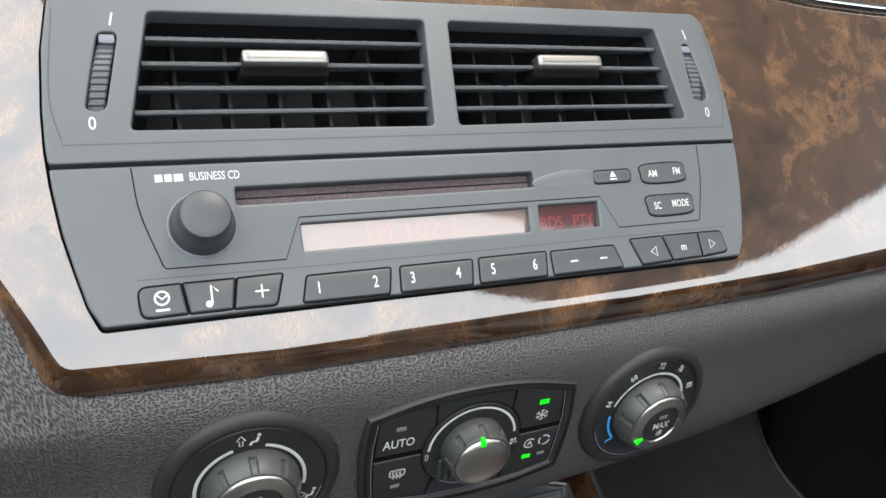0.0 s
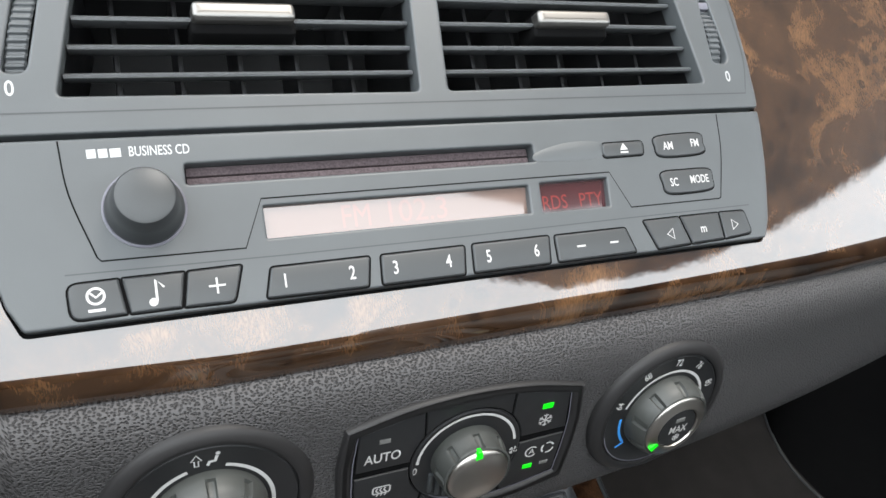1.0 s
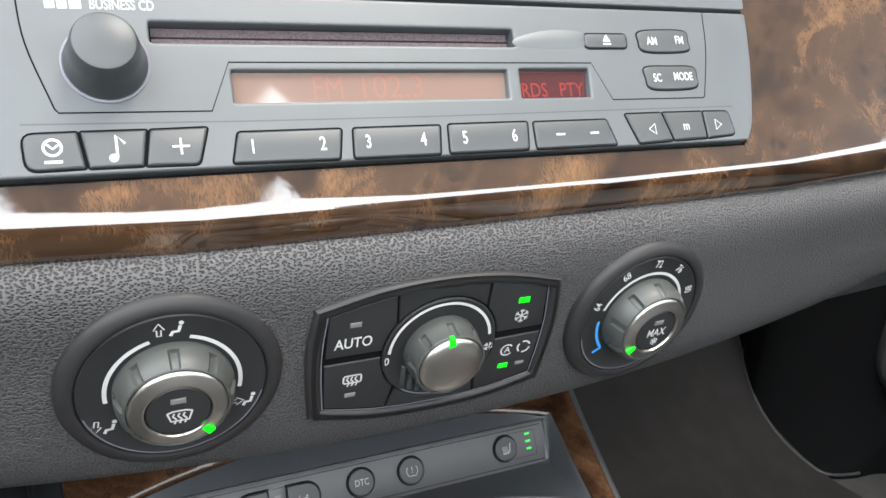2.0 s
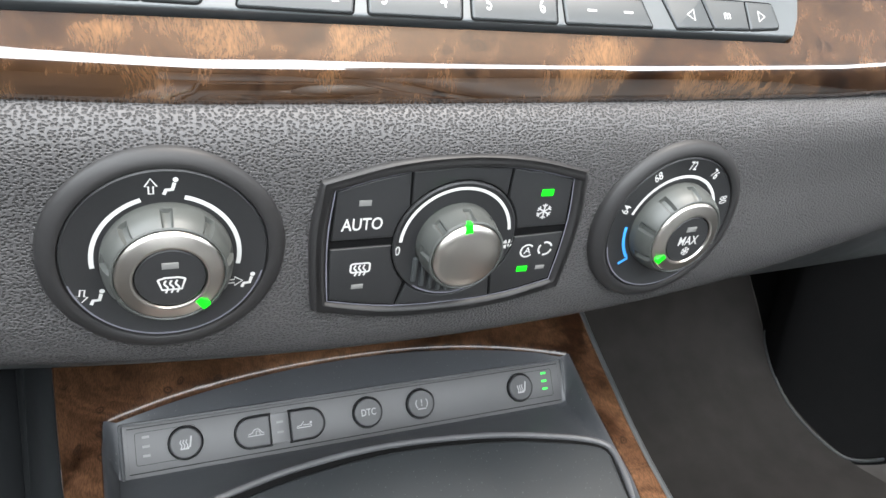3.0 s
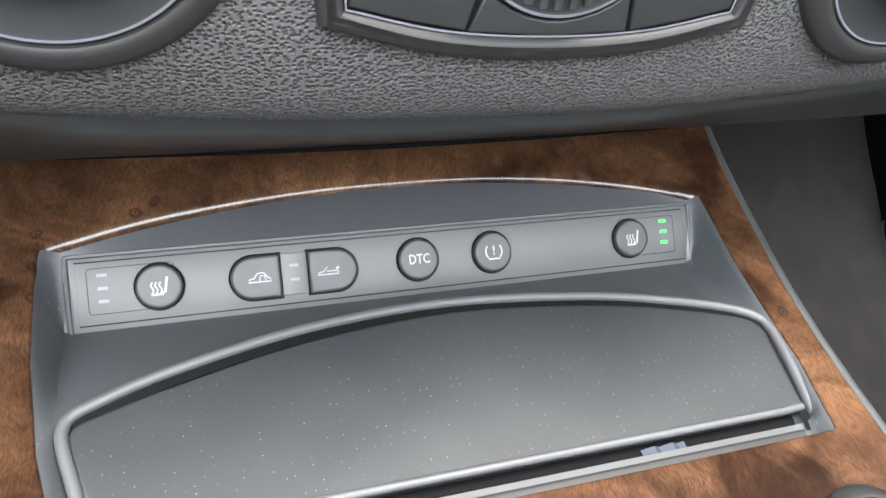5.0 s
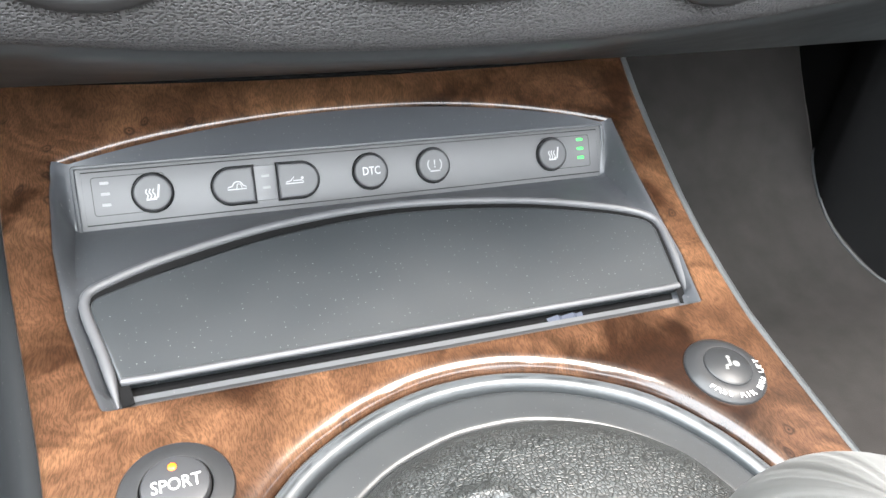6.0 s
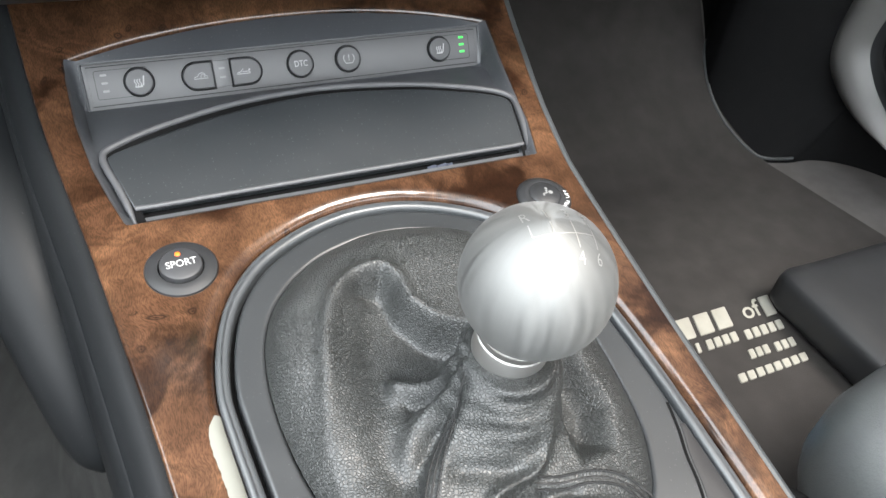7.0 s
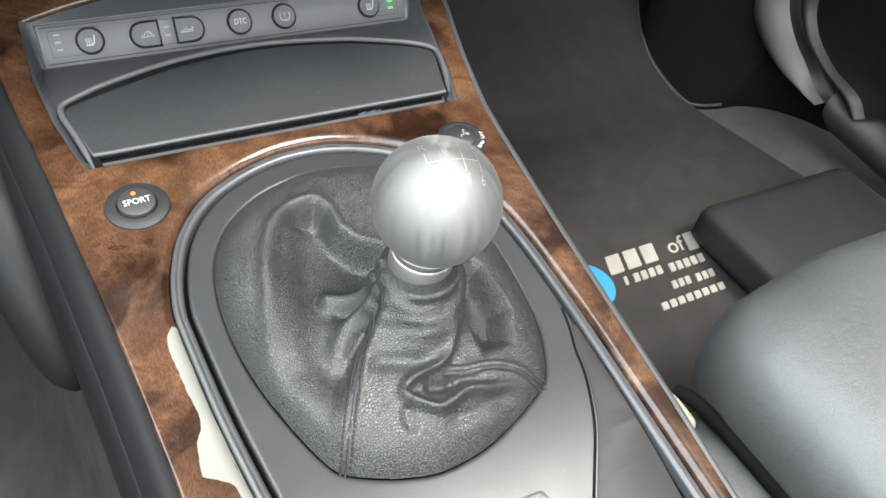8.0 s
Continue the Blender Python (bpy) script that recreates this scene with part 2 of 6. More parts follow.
CARPET_GREY = plastic("grey_carpet", (0.042, 0.0415, 0.040), 0.95, grain=900.0, bump=1.0, amount=0.5)
MAT_CLOTH = plastic("black_mat_pile", (0.031, 0.0285, 0.027), 0.95, grain=1100.0, bump=1.0, amount=0.3)
WOOD = burl("burl_walnut", (0.005, 0.003, 0.002), (0.060, 0.030, 0.0145), (0.135, 0.068, 0.029), 1.0, 2.1, 105.0, 0.52)
WOOD_WARM = burl("red_burl_walnut", (0.010, 0.005, 0.0035), (0.060, 0.0288, 0.0152), (0.102, 0.0510, 0.0262), 0.7, 1.6, 120.0, 0.60)
WOOD_WARM.node_tree.nodes["Principled BSDF"].inputs["Coat Roughness"].default_value = 0.15
WHITE = plastic("white_print", (0.48, 0.48, 0.47), 0.6, amount=0.05)
BLUE = plastic("blue_print", (0.046, 0.322, 0.820), 0.6, amount=0.05)
MARK = plastic("dim_grey_indicator", (0.154, 0.154, 0.149), 0.5)
THREAD = plastic("black_thread", (0.010, 0.010, 0.010), 0.7)
CREAM = plastic("cream_embroidery", (0.27, 0.26, 0.225), 0.9, grain=1500.0, bump=0.8, amount=0.3)
LOGO_BLUE = plastic("light_blue_embroidery", (0.035, 0.20, 0.36), 0.9, grain=1500.0, bump=0.8)
CHROME = nodes_of("satin_chrome", (0.26, 0.254, 0.242), 0.42, 1.0)[0]
# stands in for sky mirrored along the fascia's upper lip
LIP_REFLECTION = nodes_of("lip_reflection_metal", (0.55, 0.56, 0.54), 0.12, 1.0)[0]
STEEL = nodes_of("brushed_satin_metal", (0.52, 0.495, 0.46), 0.34, 1.0)[0]
LED_GREEN = glow("green_led", (0.003, 1.0, 0.008), 0.19)
LED_AMBER = glow("amber_led", (1.0, 0.16, 0.008), 0.16)
SEGMENT_RED = glow("red_segment_light", (1.0, 0.07, 0.03), 0.03)
SEGMENT_LIT = glow("bright_red_segment_light", (1.0, 0.10, 0.06), 0.07)


def brushed_aluminium():
    """Turned aluminium: fine rings round the axis; uneven soft streaks of reflection put into colour, roughness and
    bump.
    """
    m, n, l, b = nodes_of("brushed_aluminium", (0.5, 0.5, 0.49), 0.5, 1.0)
    tc = n.new("ShaderNodeTexCoord")
    sep = n.new("ShaderNodeSeparateXYZ")
    l.new(tc.outputs["Object"], sep.inputs["Vector"])
    ang = n.new("ShaderNodeMath")
    ang.operation = "ARCTAN2"
    l.new(sep.outputs["Y"], ang.inputs[0])
    l.new(sep.outputs["X"], ang.inputs[1])
    put = n.new("ShaderNodeCombineXYZ")
    l.new(ang.outputs[0], put.inputs["X"])
    l.new(sep.outputs["Z"], put.inputs["Y"])
    heights = []
    for sx, sy in ((9.0, 14.0), (3.0, 2200.0)):
        mp = n.new("ShaderNodeMapping")
        mp.inputs["Scale"].default_value = (sx, sy, 1.0)
        l.new(put.outputs["Vector"], mp.inputs["Vector"])
        t = n.new("ShaderNodeTexNoise")
        t.inputs["Scale"].default_value, t.inputs["Detail"].default_value = 1.0, 5.0
        l.new(mp.outputs["Vector"], t.inputs["Vector"])
        heights.append(t)
    mr = n.new("ShaderNodeMapRange")
    mr.inputs["From Min"].default_value, mr.inputs["From Max"].default_value = 0.3, 0.7
    mr.inputs["To Min"].default_value, mr.inputs["To Max"].default_value = 0.55, 0.78
    l.new(heights[0].outputs["Fac"], mr.inputs["Value"])
    l.new(mr.outputs["Result"], b.inputs["Roughness"])
    # reflection streaks painted into the base colour
    mix = n.new("ShaderNodeMixRGB")
    mix.inputs["Color1"].default_value, mix.inputs["Color2"].default_value = (0.165, 0.169, 0.166, 1), (0.29, 0.292, 0.286, 1)
    l.new(heights[0].outputs["Fac"], mix.inputs["Fac"])
    l.new(mix.outputs["Color"], b.inputs["Base Color"])
    way = n.new("ShaderNodeTangent")
    way.direction_type, way.axis = "RADIAL", "Z"
    l.new(way.outputs["Tangent"], b.inputs["Tangent"])
    b.inputs["Anisotropic"].default_value, b.inputs["Anisotropic Rotation"].default_value = 0.35, 0.25
    b0 = n.new("ShaderNodeBump")
    b0.inputs["Strength"].default_value, b0.inputs["Distance"].default_value = 0.09, 0.0008
    l.new(heights[0].outputs["Fac"], b0.inputs["Height"])
    bp = n.new("ShaderNodeBump")
    bp.inputs["Strength"].default_value, bp.inputs["Distance"].default_value = 0.12, 0.0001
    l.new(heights[1].outputs["Fac"], bp.inputs["Height"])
    l.new(b0.outputs["Normal"], bp.inputs["Normal"])
    l.new(bp.outputs["Normal"], b.inputs["Normal"])
    return m


ALUMINIUM = brushed_aluminium()


def behind_glass(m, color, ior):
    b = m.node_tree.nodes["Principled BSDF"]
    b.inputs["Base Color"].default_value = (*color, 1)
    b.inputs["Roughness"].default_value = 0.10
    b.inputs["Coat Weight"].default_value, b.inputs["Coat IOR"].default_value = 1.0, ior


behind_glass(SEGMENT_RED, (0.16, 0.105, 0.085), 1.8)
behind_glass(SEGMENT_LIT, (0.05, 0.012, 0.014), 1.5)


def screen_material(name, color, ior):
    m, n, l, b = nodes_of(name, color, 0.10)
    b.inputs["Coat Weight"].default_value, b.inputs["Coat IOR"].default_value = 1.0, ior
    return m


SCREEN = screen_material("peach_display_window", (0.16, 0.105, 0.085), 1.8)
SCREEN_RED = screen_material("dim_red_display_window", (0.05, 0.012, 0.014), 1.5)

# ---- building helpers (millimetres in the plane of a panel: along, up, outwards) ----
MM = 0.001


def plane(origin, up):
    """The frame of a panel: x to the right, y up along its face, z outwards."""
    v = Vector(up).normalized()
    x = Vector((1, 0, 0))
    nrm = x.cross(v)
    return Matrix(((x.x, v.x, nrm.x, origin[0]), (x.y, v.y, nrm.y, origin[1]), (x.z, v.z, nrm.z, origin[2]), (0, 0, 0, 1)))


def thing(name, m, label, category, kind="", group=""):
    ob = new(name)
    ob.empty_display_size = 0.01
    ob.matrix_world = m
    return tagged(ob, label, category, group, kind)


def part(name, bm, material, parent=None, label="", angle=38):
    me = bpy.data.meshes.new(name)
    bmesh.ops.recalc_face_normals(bm, faces=bm.faces)
    bm.to_mesh(me)
    bm.free()
    for p in me.polygons:
        p.use_smooth = True
    me.set_sharp_from_angle(angle=radians(angle))
    me.materials.append(material)
    ob = new(name, me)
    if parent is not None:
        ob.parent = parent
    if label:
        ob["label"] = label
    return ob


def loop_area(p):
    return 0.5 * sum(p[i - 1][0] * p[i][1] - p[i][0] * p[i - 1][1] for i in range(len(p)))


def ccw(p):
    return list(p) if loop_area(p) > 0 else list(p)[::-1]


def offset(p, d):
    """A closed loop moved to its right by d."""
    out = []
    for i in range(len(p)):
        a, b, c = Vector(p[i - 1]), Vector(p[i]), Vector(p[(i + 1) % len(p)])
        e1, e2 = (b - a).normalized(), (c - b).normalized()
        n1, n2 = Vector((e1.y, -e1.x)), Vector((e2.y, -e2.x))
        m = (n1 + n2) / max(0.35, 1 + n1.dot(n2))
        out.append(tuple(b + m * d))
    return out


def rounded(p, r, seg=4):
    """A closed polygon with its corners rounded."""
    p, out = ccw(p), []
    rs = r if isinstance(r, (list, tuple)) else [r] * len(p)
    for i in range(len(p)):
        a, b, c = Vector(p[i - 1]), Vector(p[i]), Vector(p[(i + 1) % len(p)])
        q = min(rs[i], 0.48 * (a - b).length, 0.48 * (c - b).length)
        s, t = b + (a - b).normalized() * q, b + (c - b).normalized() * q
        for k in range(seg + 1):
            f = k / seg
            out.append(tuple(s * (1 - f) ** 2 + b * 2 * f * (1 - f) + t * f * f))
    return out


def spline(p, n=6, closed=False):
    """A smooth curve through points."""
    p = [Vector(q) for q in p]
    out = []
    count = len(p) if closed else len(p) - 1
    for i in range(count):
        a = p[i - 1] if closed or i else p[0] * 2 - p[1]
        b, c = p[i], p[(i + 1) % len(p)]
        d = p[(i + 2) % len(p)] if closed or i + 2 < len(p) else c * 2 - b
        for k in range(n):
            t = k / n
            out.append(tuple(0.5 * (2 * b + (c - a) * t + (2 * a - 5 * b + 4 * c - d) * t * t + (3 * b - a - 3 * c + d) * t ** 3)))
    if not closed:
        out.append(tuple(p[-1]))
    return out


def circle(cx, cy, r, n=48, a0=0.0, a1=360.0):
    full = abs(a1 - a0) >= 359.9
    return [(cx + r * math.cos(radians(a0 + (a1 - a0) * k / (n if full else n - 1))), cy + r * math.sin(radians(a0 + (a1 - a0) * k / (n if full else n - 1)))) for k in range(n)]


def box_loop(x0, y0, x1, y1, r=0.0, seg=4):
    p = [(x0, y0), (x1, y0), (x1, y1), (x0, y1)]
    return rounded(p, r, seg) if r else p


def plate_bm(outer, n0, n1, b=0.4, holes=(), seg=2, bm=None, drop=None):
    """A plate with rounded edges and holes through it; drop: depth of the rounding where it differs from its width."""
    bm = bm or bmesh.new()
    drop = b if drop is None else drop
    edges = []
    for k, p in enumerate([ccw(outer)] + [ccw(h)[::-1] for h in holes]):
        steps = [(-b * 1.5, n1)] if seg >= 4 else []
        for j in range(seg + 1):
            a = j / seg * math.pi / 2
            steps.append((-b + b * math.sin(a), n1 - drop + drop * math.cos(a)))
        steps.append((0.0, n0))
        rings = []
        for off, z in steps:
            rings.append([bm.verts.new((x * MM, y * MM, z * MM)) for x, y in (offset(p, off) if off else p)])
        for r0, r1 in zip(rings, rings[1:]):
            for i in range(len(r0)):
                bm.faces.new((r0[i - 1], r0[i], r1[i], r1[i - 1]))
        edges += [bm.edges.get((rings[0][i - 1], rings[0][i])) for i in range(len(p))]
    bmesh.ops.triangle_fill(bm, use_beauty=True, use_dissolve=False, edges=edges, normal=(0, 0, 1))
    return bm


def box_bm(x0, y0, z0, x1, y1, z1, b=0.3, bm=None):
    return plate_bm([(x0, y0), (x1, y0), (x1, y1), (x0, y1)], z0, z1, b, bm=bm)


def lathe_bm(profile, cx=0.0, cy=0.0, n=56, bm=None, wave=None, cap=True):
    """A turned body: profile of (radius, height) from the rim inwards; wave(angle, radius, height) shifts the radius."""
    bm = bm or bmesh.new()
    rings = []
    for r, z in profile:
        ring = []
        for k in range(n):
            a = 2 * math.pi * k / n
            q = r + (wave(a, r, z) if wave else 0.0)
            ring.append(bm.verts.new(((cx + q * math.cos(a)) * MM, (cy + q * math.sin(a)) * MM, z * MM)))
        rings.append(ring)
    for r0, r1 in zip(rings, rings[1:]):
        for i in range(n):
            bm.faces.new((r0[i - 1], r0[i], r1[i], r1[i - 1]))
    if cap:
        bm.faces.new(rings[-1])
    return bm


def stroke_bm(p, w, n=0.0, closed=False, bm=None):
    """A printed line of width w along points."""
    bm = bm or bmesh.new()
    p = [Vector(q) for q in p]
    left, right = [], []
    for i in range(len(p)):
        a = p[i - 1] if i or closed else p[i]
        c = p[(i + 1) % len(p)] if i + 1 < len(p) or closed else p[i]
        d = (c - a).normalized()
        s = Vector((-d.y, d.x)) * w / 2
        left.append(bm.verts.new(((p[i].x + s.x) * MM, (p[i].y + s.y) * MM, n * MM)))
        right.append(bm.verts.new(((p[i].x - s.x) * MM, (p[i].y - s.y) * MM, n * MM)))
    for i in range(0 if closed else 1, len(p)):
        bm.faces.new((left[i - 1], left[i], right[i], right[i - 1]))
    return bm


def fill_bm(p, n=0.0, bm=None):
    bm = bm or bmesh.new()
    v = [bm.verts.new((x * MM, y * MM, n * MM)) for x, y in ccw(p)]
    edges = [bm.edges.new((v[i - 1], v[i])) for i in range(len(v))]
    bmesh.ops.triangle_fill(bm, use_beauty=True, edges=edges, normal=(0, 0, 1))
    return bm


def text_bm(body, size, x, y, n=0.0, turn=0.0, squeeze=1.0, bm=None, slant=0.0, bold=0.016):
    """Lettering with its middle at x, y; size: the height of a capital."""
    cu = bpy.data.curves.new("lettering", "FONT")
    cu.body, cu.size, cu.align_x, cu.align_y, cu.resolution_u, cu.shear = body, size * MM / 0.7, "CENTER", "CENTER", 3, slant
    cu.offset = bold * size * MM
    ob = new("lettering", cu)
    me = bpy.data.meshes.new_from_object(ob.evaluated_get(bpy.context.evaluated_depsgraph_get()))
    bpy.data.objects.remove(ob)
    bpy.data.curves.remove(cu)
    me.transform(Matrix.Translation((x * MM, y * MM, n * MM)) @ Matrix.Rotation(radians(turn), 4, "Z") @ Matrix.Diagonal((squeeze, 1, 1, 1)))
    bm = bm or bmesh.new()
    bm.from_mesh(me)
    bpy.data.meshes.remove(me)
    return bm


def tube_bm(p, r, seg=8, closed=False, bm=None):
    """A round bead along points in metres."""
    bm = bm or bmesh.new()
    p = [Vector(q) for q in p]
    rings = []
    for i in range(len(p)):
        a = p[i - 1] if i or closed else p[i]
        c = p[(i + 1) % len(p)] if i + 1 < len(p) or closed else p[i]
        d = (c - a).normalized()
        s = d.cross(Vector((0, 0, 1)))
        s = s.normalized() if s.length > 1e-4 else Vector((1, 0, 0))
        u = s.cross(d)
        rr = r if not isinstance(r, (list, tuple)) else r[i]
        rings.append([bm.verts.new(p[i] + (s * math.cos(2 * math.pi * k / seg) + u * math.sin(2 * math.pi * k / seg)) * rr) for k in range(seg)])
    pairs = list(zip(rings, rings[1:])) + ([(rings[-1], rings[0])] if closed else [])
    for r0, r1 in pairs:
        for k in range(seg):
            bm.faces.new((r0[k - 1], r0[k], r1[k], r1[k - 1]))
    if not closed:
        bm.faces.new(rings[0])
        bm.faces.new(rings[-1])
    return bm


def grid_bm(rows, closed=False):
    """A sheet through rows of points in metres."""
    bm = bmesh.new()
    v = [[bm.verts.new(q) for q in row] for row in rows]
    for a, b in zip(v, v[1:]):
        for i in range(0 if closed else 1, len(a)):
            bm.faces.new((a[i - 1], a[i], b[i], b[i - 1]))
    return bm

# ---- dashboard ----
FACE = plane((0, 0.106, 0.5655), (0, 0.515, 0.857))


def mirror(p):
    return p + [(-x, y) for x, y in reversed(p)]


RIGHT_EDGE = [(133.5, 0.0), (137, 8), (140, 20), (143, 33), (145.3, 50), (146.2, 62), (146.3, 75), (145.3, 97), (142.6, 115), (138.5, 121)]
PANEL_LOOP = rounded(mirror(RIGHT_EDGE), 1.2, 2)
RADIO_LOOP = rounded(mirror([(133.2, 0.6), (137, 8), (140, 20), (142.8, 33), (144.8, 48), (145.3, 54.6)]), 1.0, 2)
VENT_LOOP = rounded(mirror([(145.4, 56.0), (145.9, 62), (146, 75), (145, 97), (142.3, 115), (138, 120.6)]), 1.5, 3)


def dash_fascia():
    """Lacquered wood round the radio, with a lip that rolls under."""
    low = [(420, 8), (300, 0), (227, -4), (160, -8), (64, -10), (-13, -11), (-78, -11.5), (-144.5, -9.0), (-160, 21), (-190, 66), (-240, 138)]
    loop = low[::-1] + [(420, 140)]
    # the lip: a bevel 10.5 wide and 8 deep under a tight edge
    bm = bmesh.new()
    outer = ccw(rounded(loop, 2.2, 4))
    rings = [[bm.verts.new((x * MM, y * MM, -2.6 * MM)) for x, y in offset(outer, -2.0)]]
    for out, down in ((0, 0), (1.2, 0.1), (2.4, 0.42), (3.6, 0.98), (4.8, 1.8), (6.0, 2.8), (8.0, 4.8), (9.5, 6.5), (10.5, 8.2)):
        rings.append([bm.verts.new((x * MM, y * MM, (-2.6 - down) * MM)) for x, y in offset(outer, out)])
    rings.append([bm.verts.new((x * MM, y * MM, -16 * MM)) for x, y in offset(outer, 8.5)])
    for r0, r1 in zip(rings, rings[1:]):
        for i in range(len(r0)):
            bm.faces.new((r0[i - 1], r0[i], r1[i], r1[i - 1]))
    hole = offset(ccw(PANEL_LOOP), 0.7)
    h0 = [bm.verts.new((x * MM, y * MM, -2.6 * MM)) for x, y in hole]
    h1 = [bm.verts.new((x * MM, y * MM, -12 * MM)) for x, y in hole]
    for i in range(len(h0)):
        bm.faces.new((h0[i - 1], h0[i], h1[i], h1[i - 1]))
    hf = [bm.verts.new((x * MM, y * MM, -2.6 * MM)) for x, y in offset(hole, 1.5)]
    for i in range(len(h0)):
        bm.faces.new((h0[i - 1], h0[i], hf[i], hf[i - 1]))
    edges = [bm.edges.get((rings[0][i - 1], rings[0][i])) for i in range(len(rings[0]))] + [bm.edges.get((hf[i - 1], hf[i])) for i in range(len(hf))]
    bmesh.ops.triangle_fill(bm, use_beauty=True, edges=edges, normal=(0, 0, 1))
    # the end on the driver's side turns away
    for x in (-143, -145, -147, -149, -151, -154, -158, -163, -170, -180, -200):
        bmesh.ops.bisect_plane(bm, geom=bm.verts[:] + bm.edges[:] + bm.faces[:], plane_co=(x * MM, 0, 0), plane_no=(1, 0, 0))
    for v in bm.verts:
        u = max(0.0, -0.143 - v.co.x)
        v.co.z -= 0.28 * (u * u / 0.02 if u < 0.01 else u - 0.005)
    ob = part("dash_trim", bm, WOOD, angle=60)
    ob.matrix_world = FACE
    return tagged(ob, "glossy lacquered burl walnut fascia round the radio", "trim", kind="structure")


dash_fascia()


def upper_edge():
    """Metal tube standing in for the reflection on the wood's rounded upper edge."""
    path = [FACE @ Vector((x * MM, y * MM, -0.001)) for x, y in spline([(196, 134.5), (215, 133.6), (242, 131.6), (281, 129.6), (330, 128.5), (420, 130)], 6)]
    ob = part("dash_trim_edge", tube_bm(path, [0.0004 + 0.0022 * min(1.0, i / 8) for i in range(len(path))], 10), LIP_REFLECTION, angle=80)
    tagged(ob, "bright strip standing in for the reflection on the fascia's upper lip", "trim", kind="structure")


upper_edge()


def gap_frame():
    """The dark joint behind the panels."""
    ob = part("dash_opening", plate_bm(offset(ccw(PANEL_LOOP), 1.5), -14, -5.0, 0.2, [offset(ccw(PANEL_LOOP), -6.0)]), BLACK_HOLE)
    ob.matrix_world = FACE
    return tagged(ob, "black backing in the joint round the radio", "trim", kind="structure")


gap_frame()


def vent_panel():
    t = thing("air_vent_panel", FACE, "grey plastic panel with two slatted dashboard air vents", "air vent")
    left = [(-119.5, 67.5), (-7.0, 66.6), (-4.2, 112.3), (-110.6, 112.0)]
    right = [(3.9, 66.6), (119.6, 67.5), (112.5, 112.0), (6.6, 112.3)]
    holes = [rounded(left, 2.0, 3), rounded(right, 2.0, 3)]
    wheel_l = rounded([(-133.2, 74.8), (-126.6, 74.8), (-120.8, 103.6), (-127.4, 103.6)], 2.6, 4)
    wheel_r = rounded([(127.0, 76.0), (133.6, 76.0), (135.4, 79.0), (131.0, 104.6), (126.6, 104.6)], 2.2, 4)
    part("faceplate", plate_bm(VENT_LOOP, -8, 0.6, 0.8, holes + [wheel_l, wheel_r], 4), GREY, t)
    # raised border line above the lower edge
    part("inset_line", stroke_bm(spline([(-141, 112), (-143.6, 80), (-140.5, 62.5)], 5) + [(140.5, 62.5)] + spline([(140.5, 62.5), (143.6, 80), (141, 112)], 5)[1:], 0.5, 0.66), GREY_DARK, t)
    for side, loop in ((-1, left), (1, right)):
        bm = bmesh.new()
        inner = offset(ccw(loop), 1.5)
        a = [bm.verts.new((x * MM, y * MM, -5 * MM)) for x, y in inner]
        b = [bm.verts.new((x * 0.97 * MM, (y * 0.97 + 2.5) * MM, -62 * MM)) for x, y in inner]
        for i in range(4):
            bm.faces.new((a[i - 1], a[i], b[i], b[i - 1]))
        bm.faces.new(b)
        part("duct", bm, BLACK, t, "black inside of the air duct")
        for y in (75.0, 84.2, 93.6, 103.3):
            # the slat's ends follow the slanting sides of the opening
            f = (y - 67) / 45.0
            if side < 0:
                x0, x1 = -119.5 + 9.0 * f, -7.0 + 2.8 * f
            else:
                x0, x1 = 3.9 + 2.7 * f, 119.6 - 7.1 * f
            bm = bmesh.new()
            rows = []
            for x in (x0 + 0.4, x1 - 0.4):
                ring = []
                for u, w in ((0.25, 0.0), (0.85, -0.4), (1.05, -1.2), (0.5, -13.0), (-0.6, -13.0), (-1.1, -1.5), (-0.55, -0.4)):
                    ring.append(bm.verts.new((x * MM, (y + u - 0.30 * w) * MM, (w - 3.0) * MM)))
                rows.append(ring)
            for i in range(7):
                bm.faces.new((rows[0][i - 1], rows[0][i], rows[1][i], rows[1][i - 1]))
            bm.faces.new(rows[0])
            bm.faces.new(rows[1])
            part("slat", bm, SLAT, t)
        for k in range(5):
            x = side * 63.5 + (k - 2) * 19.4
            part("vane", box_bm(x - 0.8, 68.2, -40, x + 0.8, 112, -17, 0.4), BLACK, t)
        # sliding tab on the third slat
        cx = -63.0 if side < 0 else 62.3
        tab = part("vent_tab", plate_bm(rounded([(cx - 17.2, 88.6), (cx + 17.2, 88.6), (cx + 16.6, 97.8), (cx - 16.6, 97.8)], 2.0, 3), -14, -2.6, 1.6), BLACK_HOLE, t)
        part("tab_cap", plate_bm(box_loop(cx - 16.4, 91.8, cx + 16.4, 97.9, 2.0), -6, 2.0, 1.7, seg=5), CHROME, tab, "satin chrome strip")
        # thumbwheel with ribs
        bm = bmesh.new()
        lo, hi = ((-130.1, 75.4), (-124.2, 103.2)) if side < 0 else ((131.6, 76.6), (129.4, 104.0))
        rows = []
        for k in range(49):
            f = k / 48
            x, y = lo[0] + (hi[0] - lo[0]) * f, lo[1] + (hi[1] - lo[1]) * f
            h = -3.5 + 3.6 * math.sin(math.pi * f) + (0.7 if k % 4 in (0, 1) else 0.0)
            rows.append([((x + q) * MM, y * MM, (h - (0.6 if abs(q) > 2.4 else 0)) * MM) for q in (-2.9, -2.3, 2.3, 2.9)])
        wheel = part("thumbwheel", grid_bm(rows), GREY, t, "ribbed grey thumbwheel", angle=20)
